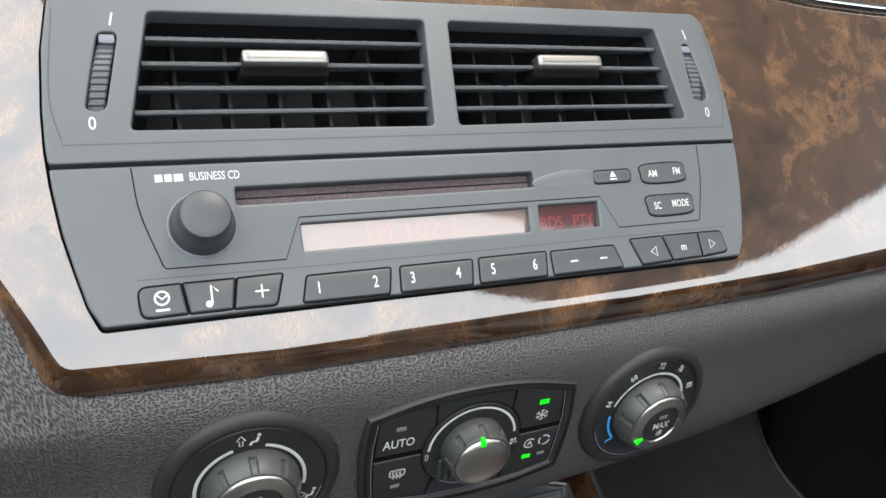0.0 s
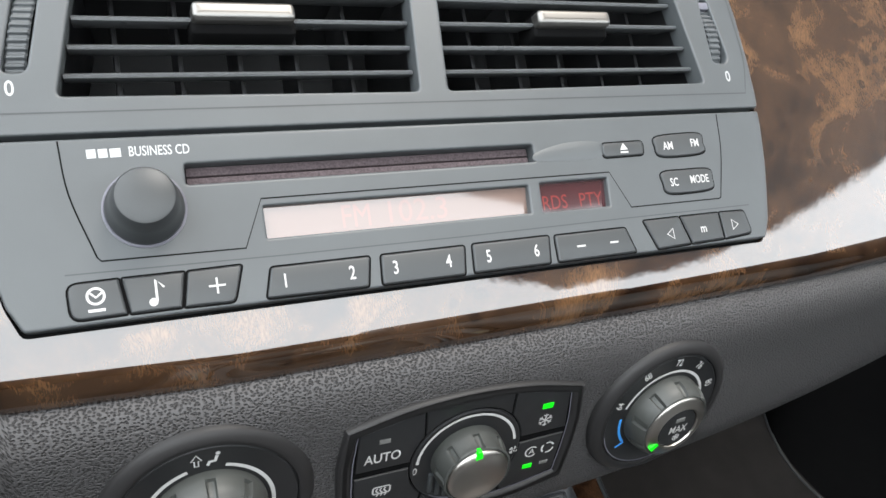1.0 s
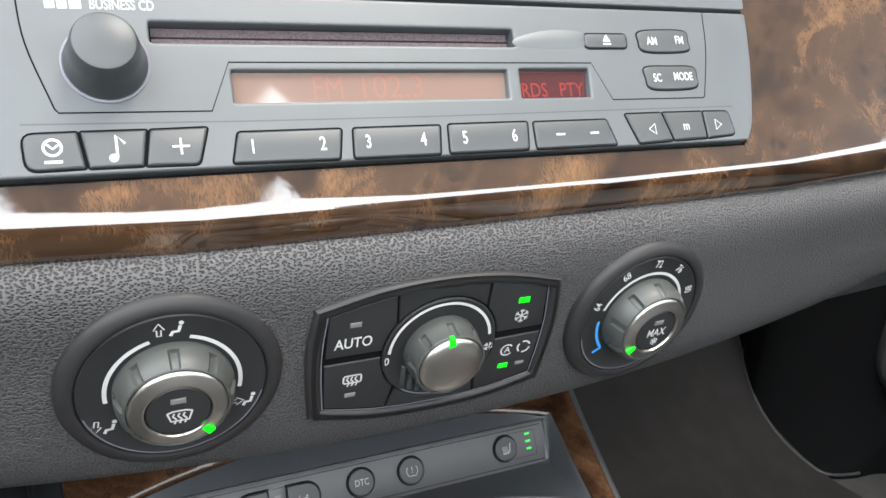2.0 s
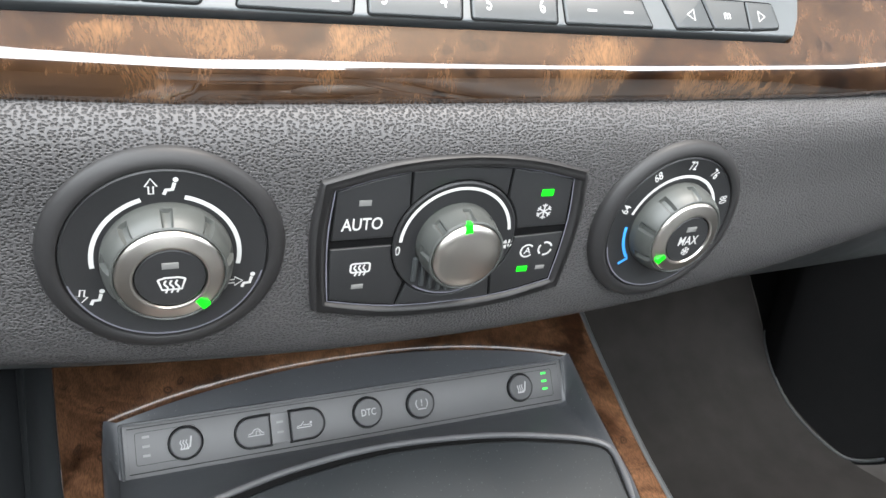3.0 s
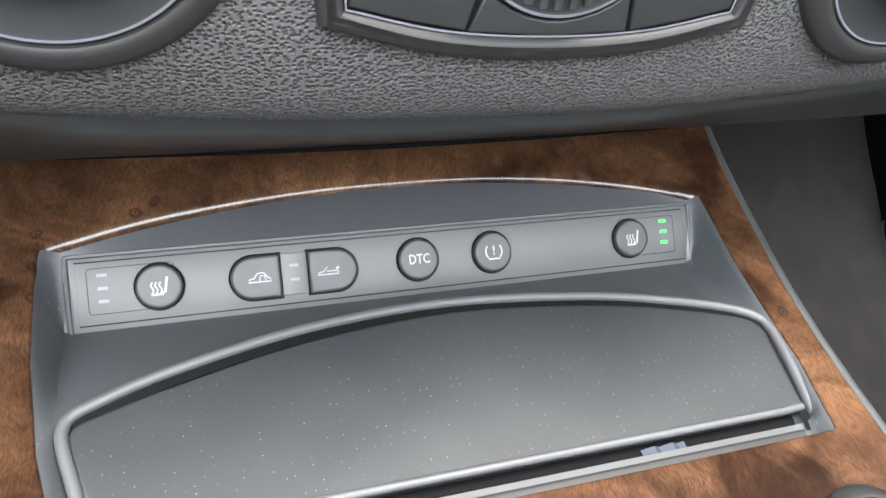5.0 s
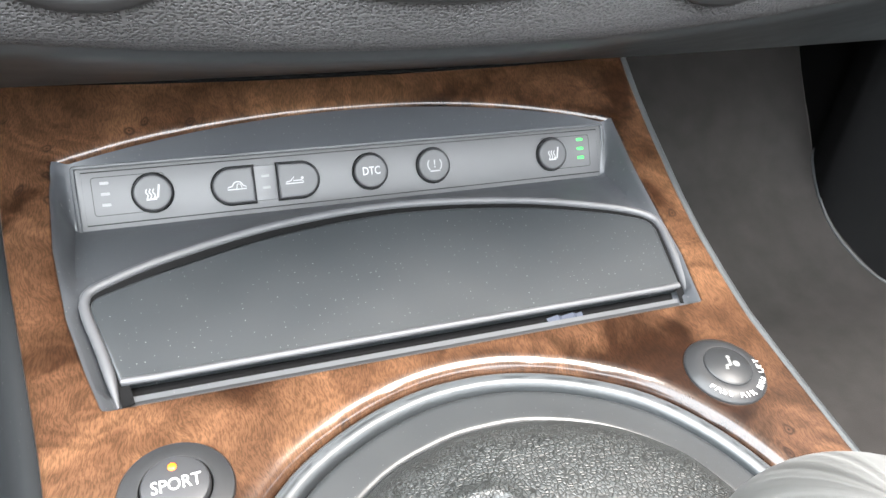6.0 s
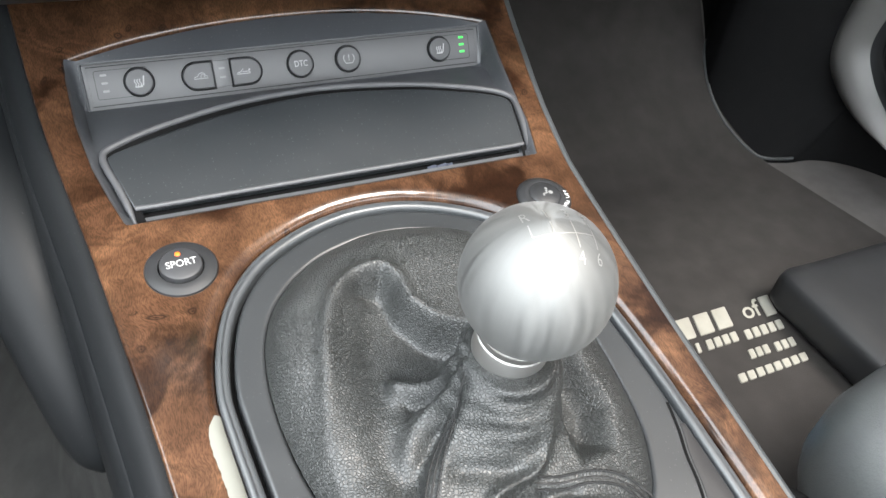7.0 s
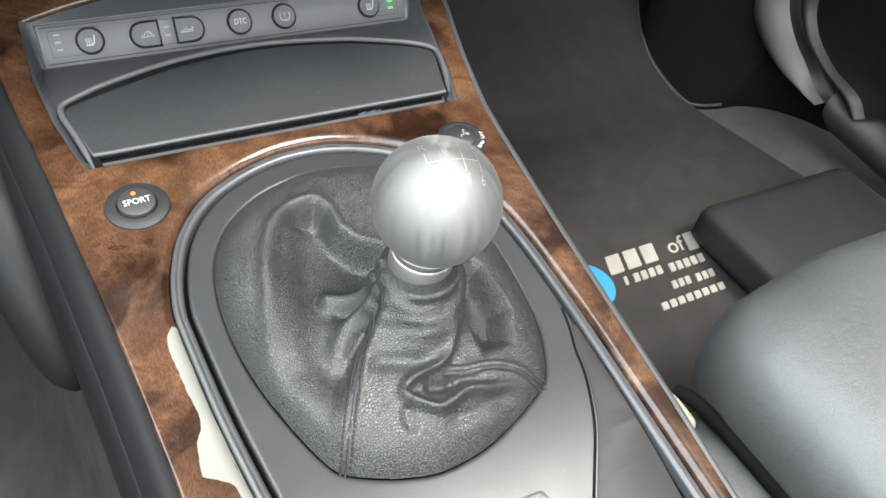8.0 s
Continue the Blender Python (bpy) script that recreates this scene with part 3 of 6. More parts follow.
        part("wheel_cap", plate_bm(box_loop(hi[0] - 2.9, hi[1] - 3.6, hi[0] + 2.4, hi[1] - 0.2, 1.0), -5, 0.2, 0.6), SLATE, wheel)
        well = offset(wheel_l if side < 0 else wheel_r, 0.6)
        part("wheel_well", fill_bm(well, -5.5), BLACK_HOLE, t)
        part("print", text_bm("0", 4.6, -131.2 if side < 0 else 132.8, 69.8, 0.75, squeeze=0.8), PRINT_GREY, t)
        x, y = (-122.6, 108.4) if side < 0 else (129.4, 109.3)
        part("print", stroke_bm([(x - 0.5 * side * -1, y - 2.4), (x + 0.5 * side * -1, y + 2.4)], 0.7, 0.75), WHITE, t)
    return t


vent_panel()


def pieces(bm):
    """Split a mesh into its loose pieces."""
    todo, out = set(bm.verts), []
    while todo:
        group, edge = set(), [next(iter(todo))]
        while edge:
            v = edge.pop()
            if v not in group:
                group.add(v)
                edge += [q.other_vert(v) for q in v.link_edges]
        todo -= group
        one = bmesh.new()
        made = {v: one.verts.new(v.co) for v in bm.verts if v in group}
        for fc in bm.faces:
            if fc.verts[0] in group:
                one.faces.new([made[v] for v in fc.verts])
        out.append(one)
    bm.free()
    return sorted(out, key=lambda q: min((v.co.x, v.co.y) for v in q.verts))


def key(name, parent, loop, top, legend=None, material=None, b=0.7, label="", base=-3.0):
    """A push key with its printed legend."""
    k = part(name, plate_bm(loop, base, top, b, seg=3), material or GREY_DARK, parent, label)
    if legend is not None:
        for piece in pieces(legend):
            part("legend", piece, WHITE, k)
    return k


def leaning(bm):
    """Tip the display glass forward at its top."""
    for v in bm.verts:
        v.co.z += (v.co.y - 0.0252) * 0.061
    return bm


def radio():
    t = thing("car_radio", FACE, "grey plastic car radio with compact disc slot and display", "car radio")
    slot = box_loop(-87.2, 38.9, 33.2, 45.3, 0.8, 2)
    win = rounded([(-65.6, 20.2), (27.6, 20.2), (28.3, 30.2), (-65.6, 30.4)], 0.5, 2)
    win2 = rounded([(32.5, 20.0), (61.4, 20.0), (62.3, 30.7), (33.2, 30.7)], 0.5, 2)
    part("faceplate", plate_bm(RADIO_LOOP, -8, 0.4, 0.9, [slot, win, win2], 4), GREY, t)
    # the fine joint of the raised middle plate
    part("joint", stroke_bm(spline([(-120.6, 54), (-119, 38), (-113.4, 19.4)], 5) + [(-112.4, 18.2), (-72.4, 17.8), (-66.0, 32.8), (63.8, 32.8), (70.6, 18.6), (113.6, 18.6)] + spline([(114.6, 19.2), (120, 38), (122, 54)], 5), 0.45, 0.44), BLACK_HOLE, t)
    part("joint", stroke_bm([(-122, 15.2), (-60, 14.4), (0, 14.2), (66, 14.6), (128, 14.8)], 0.4, 0.44), GREY_DARK, t)
    # volume knob
    knob = part("volume_knob", lathe_bm([(10.9, 0.2), (10.9, 2.0), (10.6, 2.6), (9.4, 9), (8.4, 14.5), (7.8, 15.6), (6.8, 16.0), (2, 16.4)], -99.4, 32.4, 64), GREY_DARK, t, "matt dark rotary knob")
    part("knob_ring", lathe_bm([(11.7, 0.3), (11.7, 0.9), (11.2, 1.1), (10.6, 0.9)], -99.4, 32.4, 64, cap=False), SLATE, knob)
    # slot
    bm = box_bm(-87.2, 38.9, -22, 33.2, 45.3, -14)
    part("slot_inside", bm, BLACK_HOLE, t)
    for y0, y1 in ((39.0, 41.9), (42.2, 45.2)):
        part("slot_lip", plate_bm(box_loop(-86.8, y0, 32.8, y1), -12, -3.6, 0.7), FOAM, t, "purple-brown felt dust lip")
    part("finger_recess", plate_bm(spline([(34.0, 38.9), (50, 38.2), (62, 39.2), (62.2, 44.6), (48, 45.2), (34.0, 42.0)], 5, True), 0.2, 0.45, 0.05), GREY, t)
    # displays
    d = part("display", leaning(fill_bm(offset(ccw(win), 0.8), -2.4)), SCREEN, t, "peach backlit display window")
    part("readout", leaning(text_bm("102.3", 7.6, -14.6, 25.2, -2.36, bold=0.0, bm=text_bm("FM", 7.6, -35.8, 25.0, -2.36, squeeze=0.8, bold=0.0))), SEGMENT_RED, d)
    d = part("display", leaning(fill_bm(offset(ccw(win2), 0.8), -2.4)), SCREEN_RED, t, "dim red display window")
    part("readout", leaning(text_bm("PTY", 5.2, 55.2, 23.5, -2.36, squeeze=0.82, bold=0.0, bm=text_bm("RDS", 5.2, 39.6, 23.5, -2.36, squeeze=0.82, bold=0.0))), SEGMENT_LIT, d)
    for k in range(3):
        part("maker_mark", stroke_bm([(-113.4 + 3.1 * k, 49.7), (-110.9 + 3.1 * k + (0.5 if k == 2 else 0), 49.8)], 2.7, 0.5), PRINT_GREY, t)
    part("lettering", text_bm("BUSINESS CD", 3.0, -93.6, 49.8, 0.5, squeeze=0.68), PRINT_GREY, t)
    # keys of the lower row
    def arrow(x, y, s):
        return stroke_bm([(x - 1.7 * s, y), (x + 1.3 * s, y + 2.0), (x + 1.3 * s, y - 2.0)], 0.5, 1.15, True)

    clock = stroke_bm(circle(-114.8, 8.4, 2.2, 24), 0.7, 1.15, True)
    stroke_bm([(-116.2, 9.4), (-114.8, 8.0), (-113.2, 9.2)], 0.6, 1.15, bm=clock)
    stroke_bm([(-117.0, 4.4), (-112.6, 4.4)], 0.8, 1.15, bm=clock)
    note = stroke_bm([(-99.0, 4.9), (-99.0, 11.2), (-96.8, 8.8)], 0.7, 1.15)
    fill_bm([(x, y) for x, y in circle(-100.0, 4.8, 1.2, 14)], 1.16, note)
    plus = stroke_bm([(-84.6, 7.4), (-79.8, 7.4)], 0.6, 1.15)
    stroke_bm([(-82.2, 5.0), (-82.2, 9.8)], 0.6, 1.15, bm=plus)
    dash = stroke_bm([(43.0, 6.1), (46.6, 6.1)], 0.7, 1.15)
    stroke_bm([(57.4, 6.1), (61.0, 6.1)], 0.7, 1.15, bm=dash)

    def digits(a, b, x0, x1):
        return text_bm(b, 4.3, x1, 6.2, 1.15, squeeze=0.7, bm=text_bm(a, 4.3, x0, 6.2, 1.15, squeeze=0.7))

    row = [
        (rounded([(-121.4, 2.2), (-107.2, 2.4), (-108.6, 12.6), (-121.9, 12.4)], [3, 0.5, 0.5, 3]), clock),
        (rounded([(-106.2, 2.3), (-92.6, 2.3), (-90.9, 12.6), (-107.7, 12.6)], 0.5), note),
        (rounded([(-91.7, 2.2), (-77.6, 2.0), (-74.4, 12.8), (-89.9, 12.6)], [0.5, 1.5, 0.8, 0.5]), plus),
        (rounded([(-68.2, 1.7), (-36.2, 1.3), (-34.4, 11.0), (-65.9, 11.0)], 1.0), digits("1", "2", -62.2, -41.0)),
        (rounded([(-31.4, 1.3), (-2.2, 1.2), (-0.8, 11.0), (-30.6, 11.0)], 1.0), digits("3", "4", -26.4, -7.6)),
        (rounded([(1.4, 1.3), (31.2, 1.3), (32.4, 11.2), (2.2, 11.2)], 1.0), digits("5", "6", 7.4, 26.2)),
        (rounded([(34.6, 1.3), (68.6, 1.4), (65.6, 11.0), (34.8, 11.0)], 1.0), dash),
        (rounded([(78.8, 1.4), (94.6, 1.9), (91.2, 12.9), (74.4, 12.8)], 0.8), arrow(85.6, 6.6, 1)),
        (rounded([(95.4, 1.9), (111.2, 2.2), (111.0, 12.9), (92.0, 12.9)], 0.5), text_bm("m", 3.4, 101.8, 7.2, 1.15, squeeze=0.85)),
        (rounded([(112.0, 2.2), (126.2, 3.2), (124.4, 12.7), (111.8, 12.9)], [0.5, 2.2, 1.5, 0.5]), arrow(117.8, 7.4, -1)),
    ]
    for loop, legend in row:
        part("key_well", fill_bm(offset(ccw(loop), 0.55), 0.43), BLACK_HOLE, t)
        key("key", t, loop, 1.1, legend, GREY_DARK, label="dark push key with white legend")
    eject = fill_bm([(70.4, 41.0), (74.0, 41.0), (72.2, 43.6)], 1.15)
    stroke_bm([(70.4, 40.0), (74.0, 40.0)], 0.6, 1.15, bm=eject)
    for loop, legend in (
        (rounded([(62.6, 38.4), (81.4, 38.6), (81.9, 44.2), (62.8, 44.0)], 1.8), eject),
        (spline([(88.2, 45.2), (87.4, 41.5), (88.8, 37.6), (100, 37.0), (110.8, 38.0), (111.3, 42), (110.6, 45.8), (99, 46.2)], 4, True), text_bm("FM", 3.2, 106.8, 41.9, 1.15, squeeze=0.75, bm=text_bm("AM", 3.2, 93.4, 41.3, 1.15, squeeze=0.75))),
        (spline([(88.0, 30.9), (87.6, 26.5), (89.0, 22.6), (100, 22.0), (111.0, 22.9), (112.2, 27), (111.2, 31.0), (99, 31.4)], 4, True), text_bm("MODE", 3.2, 105.2, 27.0, 1.15, squeeze=0.72, bm=text_bm("SC", 3.2, 92.6, 26.5, 1.15, squeeze=0.75))),
    ):
        part("key_well", fill_bm(offset(ccw(loop), 0.5), 0.43), BLACK_HOLE, t)
        key("key", t, loop, 1.1, legend, GREY_DARK, label="grey push key with white legend")
    return t


radio()

# ---- padded dashboard below the wood ----
CROWN = spline([(-0.42, 0.308), (-0.20, 0.330), (-0.10, 0.342), (0.0, 0.353), (0.06, 0.360), (0.10, 0.366), (0.15, 0.378), (0.19, 0.394), (0.22, 0.409), (0.26, 0.432)], 12)


def crown(y):
    """Height of the console's top along the car."""
    for a, b in zip(CROWN, CROWN[1:]):
        if y <= b[0]:
            return a[1] + (b[1] - a[1]) * (y - a[0]) / (b[0] - a[0])
    return CROWN[-1][1]

PAD = [(0.118, 0.548), (0.1078, 0.5436), (0.1010, 0.5392), (0.0982, 0.5325), (0.0984, 0.524), (0.1008, 0.513), (0.1034, 0.502), (0.1056, 0.490), (0.1080, 0.479), (0.1110, 0.4665), (0.1156, 0.4560), (0.1208, 0.4502), (0.1275, 0.4480), (0.1340, 0.4485)]
LIP = [(0.1265, 0.4490), (0.1335, 0.4425), (0.150, 0.4350), (0.175, 0.4245), (0.200, 0.4140), (0.2155, 0.4070), (0.240, 0.4000)]


def pad_at(x, p):
    q = min(abs(x), 0.35)
    # the lower edge climbs towards both ends
    rise = 0.42 * q * q
    f = max(0.0, min(1.0, (0.5425 - p[1]) / 0.09))
    if x < -0.14 and f < 0.12:
        lift = -0.14 - x
        return (x, p[0] + 0.09 * q * q + 0.75 * lift * (1 - f / 0.12), p[1] + rise * f + 1.45 * lift * (1 - f / 0.12))
    return (x, p[0] + 0.09 * q * q, p[1] + rise * f + 0.06 * q * q * (1 - f))


def dashboard():
    xs = [-0.62 + 0.02 * k for k in range(66)]
    fine = spline(PAD, 4)
    rows = [[pad_at(x, p) for x in xs] for p in fine]
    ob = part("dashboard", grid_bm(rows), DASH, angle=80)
    lay = ob.data.attributes.new("lay", "FLOAT_VECTOR", "POINT")
    for i in range(len(xs)):
        run = 0.0
        for j in range(len(rows)):
            run += (Vector(rows[j][i]) - Vector(rows[max(0, j - 1)][i])).length
            lay.data[j * len(xs) + i].vector = (rows[j][i][0] * 0.8, run, 0.0)
    tagged(ob, "dark grey grained vinyl lower dashboard pad", "dashboard", kind="structure")
    low = spline(LIP, 3)
    ob = part("dash_underside", grid_bm([[(x, p[0] + 0.09 * x * x, p[1] + 0.42 * x * x * max(0.0, 1 - (p[0] - 0.127) / 0.08)) for x in xs] for p in low]), GREY_DARK, angle=80)
    tagged(ob, "smooth dark plastic lip under the dashboard pad", "dashboard", kind="structure")
    # solid black bead paints the shade of the gap under the lip
    seam = [(x, 0.2146 + 0.2 * x * x, crown(0.2146 + 0.2 * x * x) + 0.0004) for x in [-0.137 + 0.0137 * k for k in range(20)]]
    ob = part("dash_gap_shade", tube_bm(seam, 0.0013, 6), BLACK_HOLE, angle=80)
    tagged(ob, "black bead drawn in as the shaded gap between dashboard and wooden console", "trim", kind="structure")
    top = [(0.186, 0.690), (0.190, 0.697), (0.20, 0.702), (0.30, 0.712), (0.60, 0.72), (0.75, 0.72), (0.75, 0.30)]
    ob = part("dash_top", grid_bm([[(x, *p) for x in (-0.75, -0.4, 0.0, 0.4, 0.75)] for p in top]), GREY_DARK, angle=60)
    tagged(ob, "dark grey dashboard top", "dashboard", kind="structure")


dashboard()

# ---- climate controls ----
CLIMATE = plane((0, 0.1018, 0.500), (0, -0.2, 0.98))


def seat_figure(x, y, s, bm, n):
    """A small sitting-shape pictogram."""
    stroke_bm([(x - 1.6 * s, y - 2.2 * s), (x - 1.0 * s, y - 0.8 * s), (x + 0.7 * s, y - 0.7 * s), (x + 1.3 * s, y + 1.4 * s)], 1.0 * s, n, bm=bm)
    fill_bm(circle(x + 1.6 * s, y + 2.3 * s, 0.75 * s, 12), n, bm)
    return bm


def snowflake(x, y, r, n, bm=None):
    bm = bm or bmesh.new()
    for k in range(6):
        a = radians(60 * k + 30)
        c, s = math.cos(a), math.sin(a)
        stroke_bm([(x, y), (x + r * c, y + r * s)], 0.5, n, bm=bm)
        px, py = x + 0.62 * r * c, y + 0.62 * r * s
        stroke_bm([(px + 0.4 * r * math.cos(a + 0.9), py + 0.4 * r * math.sin(a + 0.9)), (px, py), (px + 0.4 * r * math.cos(a - 0.9), py + 0.4 * r * math.sin(a - 0.9))], 0.45, n, bm=bm)
    return bm


def heated_glass(x, y, n, curved):
    if curved:
        bm = stroke_bm([(x - 3.6, y + 1.9), (x - 2.6, y - 1.5), (x + 2.6, y - 1.5), (x + 3.6, y + 1.9)] , 0.6, n)
        stroke_bm([(x - 3.6, y + 1.9), (x - 1.8, y + 2.5), (x + 1.8, y + 2.5), (x + 3.6, y + 1.9)], 0.6, n, bm=bm)
    else:
        bm = stroke_bm(box_loop(x - 3.2, y - 1.2, x + 3.2, y + 2.2, 0.9, 3), 0.6, n, True)
    for k in (-1.5, 0, 1.5):
        stroke_bm(spline([(x + k, y + 1.6), (x + k - 0.5, y + 0.4), (x + k + 0.4, y - 0.9), (x + k - 0.2, y - 2.6)], 3), 0.55, n, bm=bm)
    return bm


def notch(count, depth, z0, z1):
    """Flat-bottomed finger notches cut into the shoulder of a knob."""
    def wave(a, r, z):
        c = (a * count / (2 * math.pi) - 0.25 * count + 0.5) % 1.0
        d = abs(c - 0.5)
        return -depth * max(0.0, min(1.0, (0.115 - d) / 0.03)) if z0 <= z <= z1 else 0.0

    return wave


def knob_shape(base, neck):
    """A low rotary knob: upright skirt, sloping shoulder, rim."""
    mid = (base + neck) / 2
    return [(base, -0.6), (base, 1.5), (base - 0.1, 3.3), (base - 0.15, 3.5), (base - 0.4, 5.2), (base - 0.9, 7.0), (mid, 8.6), (neck + 0.9, 9.5), (neck + 0.8, 9.7), (neck + 0.3, 10.0), (neck, 9.8), (neck - 0.3, 9.0)]


def climate_unit():
    t = thing("climate_control", CLIMATE, "black climate control with fan knob and push buttons", "climate control")
    outer = spline([(-46.2, 20.2), (-24, 25.8), (0, 27.4), (24, 25.8), (46.4, 20.2)], 6)[:-1] + spline([(46.4, 20.2), (48.4, 4), (48.2, -10), (46.6, -27.4)], 5)[:-1] + spline([(46.6, -27.4), (24, -33.0), (0, -34.6), (-24, -33.0), (-46.6, -27.4)], 6)[:-1] + spline([(-46.6, -27.4), (-48.2, -10), (-48.4, 4), (-46.2, 20.2)], 5)[:-1]
    inner = spline([(-42.2, 17.4), (-22, 22.4), (0, 24.2), (22, 22.4), (41.4, 18.0)], 6)[:-1] + spline([(41.4, 18.0), (43.2, 4), (43.2, -10), (42.0, -24.4)], 5)[:-1] + spline([(42.0, -24.4), (22, -28.6), (0, -29.8), (-22, -28.6), (-42.0, -24.4)], 6)[:-1] + spline([(-42.0, -24.4), (-43.2, -10), (-43.4, 4), (-42.2, 17.4)], 5)[:-1]
    part("bezel", plate_bm(outer, -14, 1.0, 2.2, [inner], 5), RUBBER, t, "matt black raised bezel")
    part("backing", fill_bm(offset(ccw(inner), 0.5), -1.0), BLACK_HOLE, t)
    part("rim_line", stroke_bm(offset(ccw(inner), -0.35), 0.45, -0.35, True), SLATE, t)
    ring = 22.6

    def arc(a0, a1, n=8):
        return circle(0.6, -3.6, ring, n, a0, a1)

    top = -0.2
    auto = ccw([(-41.9, -0.9), (-41.3, 16.6), (-30, 19.9), (-18.4, 22.3)] + [p for p in arc(143, 173, 6)])
    defrost = ccw([(-42.1, -4.0), (-41.2, -23.6), (-30, -26.2), (-18.2, -28.2)] + [p for p in arc(222, 181, 6)])
    cap = ccw([(-17.6, 22.5), (0, 23.6), (16.4, 22.6)] + [p for p in arc(45, 140, 10)])
    snow = ccw([(17.4, 22.4), (30, 20.2), (40.6, 17.4), (42.4, -0.6)] + [p for p in arc(7, 42, 6)])
    recirc = ccw([(42.4, -3.8), (41.2, -23.4), (30, -26.2), (18.2, -28.3)] + [p for p in arc(-44, -2, 6)])
    grille = ccw([(-17.4, -28.4), (0, -29.4), (17.4, -28.4)] + [p for p in arc(-47, -133, 10)])
    k = key("push_button", t, auto, top, text_bm("AUTO", 4.3, -32.4, 4.6, top + 0.05, squeeze=0.78), BLACK, 0.5, "black push button with white lettering")
    part("indicator", plate_bm(box_loop(-34.2, 11.4, -30.2, 13.4), -1, top + 0.15, 0.1), MARK, k)
    k = key("push_button", t, defrost, top, heated_glass(-31.6, -12.2, top + 0.05, False), BLACK, 0.5, "black heated rear window button")
    part("indicator", plate_bm(box_loop(-34.0, -20.0, -30.0, -18.2), -1, top + 0.15, 0.1), MARK, k)
    key("blank_cover", t, cap, top, None, BLACK, 0.5)
    k = key("push_button", t, snow, top, snowflake(32.2, 5.4, 3.0, top + 0.05), BLACK, 0.5, "black air conditioning button")
    part("indicator", plate_bm(box_loop(29.6, 11.6, 34.0, 14.0), -1, top + 0.3, 0.1), LED_GREEN, k, "lit green indicator")
    bm = stroke_bm(circle(29.4, -10.6, 2.5, 16, 40, 320), 0.6, top + 0.05)
    text_bm("A", 2.6, 29.6, -10.6, top + 0.05, bm=bm)
    for a in (20, 140, 260):
        stroke_bm(circle(36.6, -10.2, 2.6, 8, a, a + 90), 0.7, top + 0.05, bm=bm)
    k = key("push_button", t, recirc, top, bm, BLACK, 0.5, "black air recirculation button")
    part("indicator", plate_bm(box_loop(27.0, -19.2, 31.0, -17.2), -1, top + 0.3, 0.1), LED_GREEN, k, "lit green indicator")
    part("indicator", plate_bm(box_loop(34.6, -19.0, 38.2, -17.4), -1, top + 0.15, 0.1), MARK, k)
    key("blank_cover", t, grille, top, None, BLACK, 0.5)
    # round well with its scale and the slits below the knob
    part("scale_disc", lathe_bm([(22.0, -2), (22.0, -0.2), (21.4, 0.15), (20.6, -0.2), (15, -0.9), (2, -0.9)], 0.6, -3.6, 72), BLACK, t)
    part("scale_arc", stroke_bm(circle(0.6, -3.6, 19.6, 40, 178, 8), 1.1, 0.0), WHITE, t)
    part("print", text_bm("0", 3.4, -19.6, -6.4, 0.0, squeeze=0.8), WHITE, t)
    fan = bmesh.new()
    for a in (20, 110, 200, 290):
        fill_bm([(20.6 + 0.2 * math.cos(radians(a)), -6.8 + 0.2 * math.sin(radians(a)))] + circle(20.6, -6.8, 1.9, 6, a, a + 62), 0.02, fan)
    part("print", fan, WHITE, t)
    for j in range(9):
        x = -12.6 + j * 3.2
        y0 = -3.6 - math.sqrt(max(0.0, 20.2 ** 2 - (x - 0.6) ** 2))
        part("grille_rib", plate_bm(box_loop(x - 0.8, y0, x + 0.8, y0 + 9.0, 0.4, 2), -1.2, 0.5, 0.2), GREY_DARK, t)
    part("scale_rim", stroke_bm(circle(0.6, -3.6, 21.4, 30, 232, 308), 0.6, 0.2), SLATE, t)
    knob = part("fan_knob", lathe_bm(knob_shape(14.0, 12.2), 0.6, -3.6, 180, wave=notch(8, 1.0, 3.4, 9.6), cap=False), SMOKE, t, "smoky grey notched fan knob", angle=30)
    part("knob_cap", lathe_bm([(12.0, 8.6), (11.9, 9.9), (11.4, 10.6), (9.8, 11.3), (7, 11.9), (3.5, 12.2), (0.6, 12.3)], 0.6, -3.6, 72), STEEL, knob, "satin metal domed cap", angle=60)
    part("pointer", plate_bm(rounded([(-1.7, 9.4), (-0.1, 9.4), (0.7, 5.0), (-2.5, 5.0)], 0.3, 2), 9, 11.3, 0.2), LED_GREEN, knob, "lit green pointer")
    return t


climate_unit()


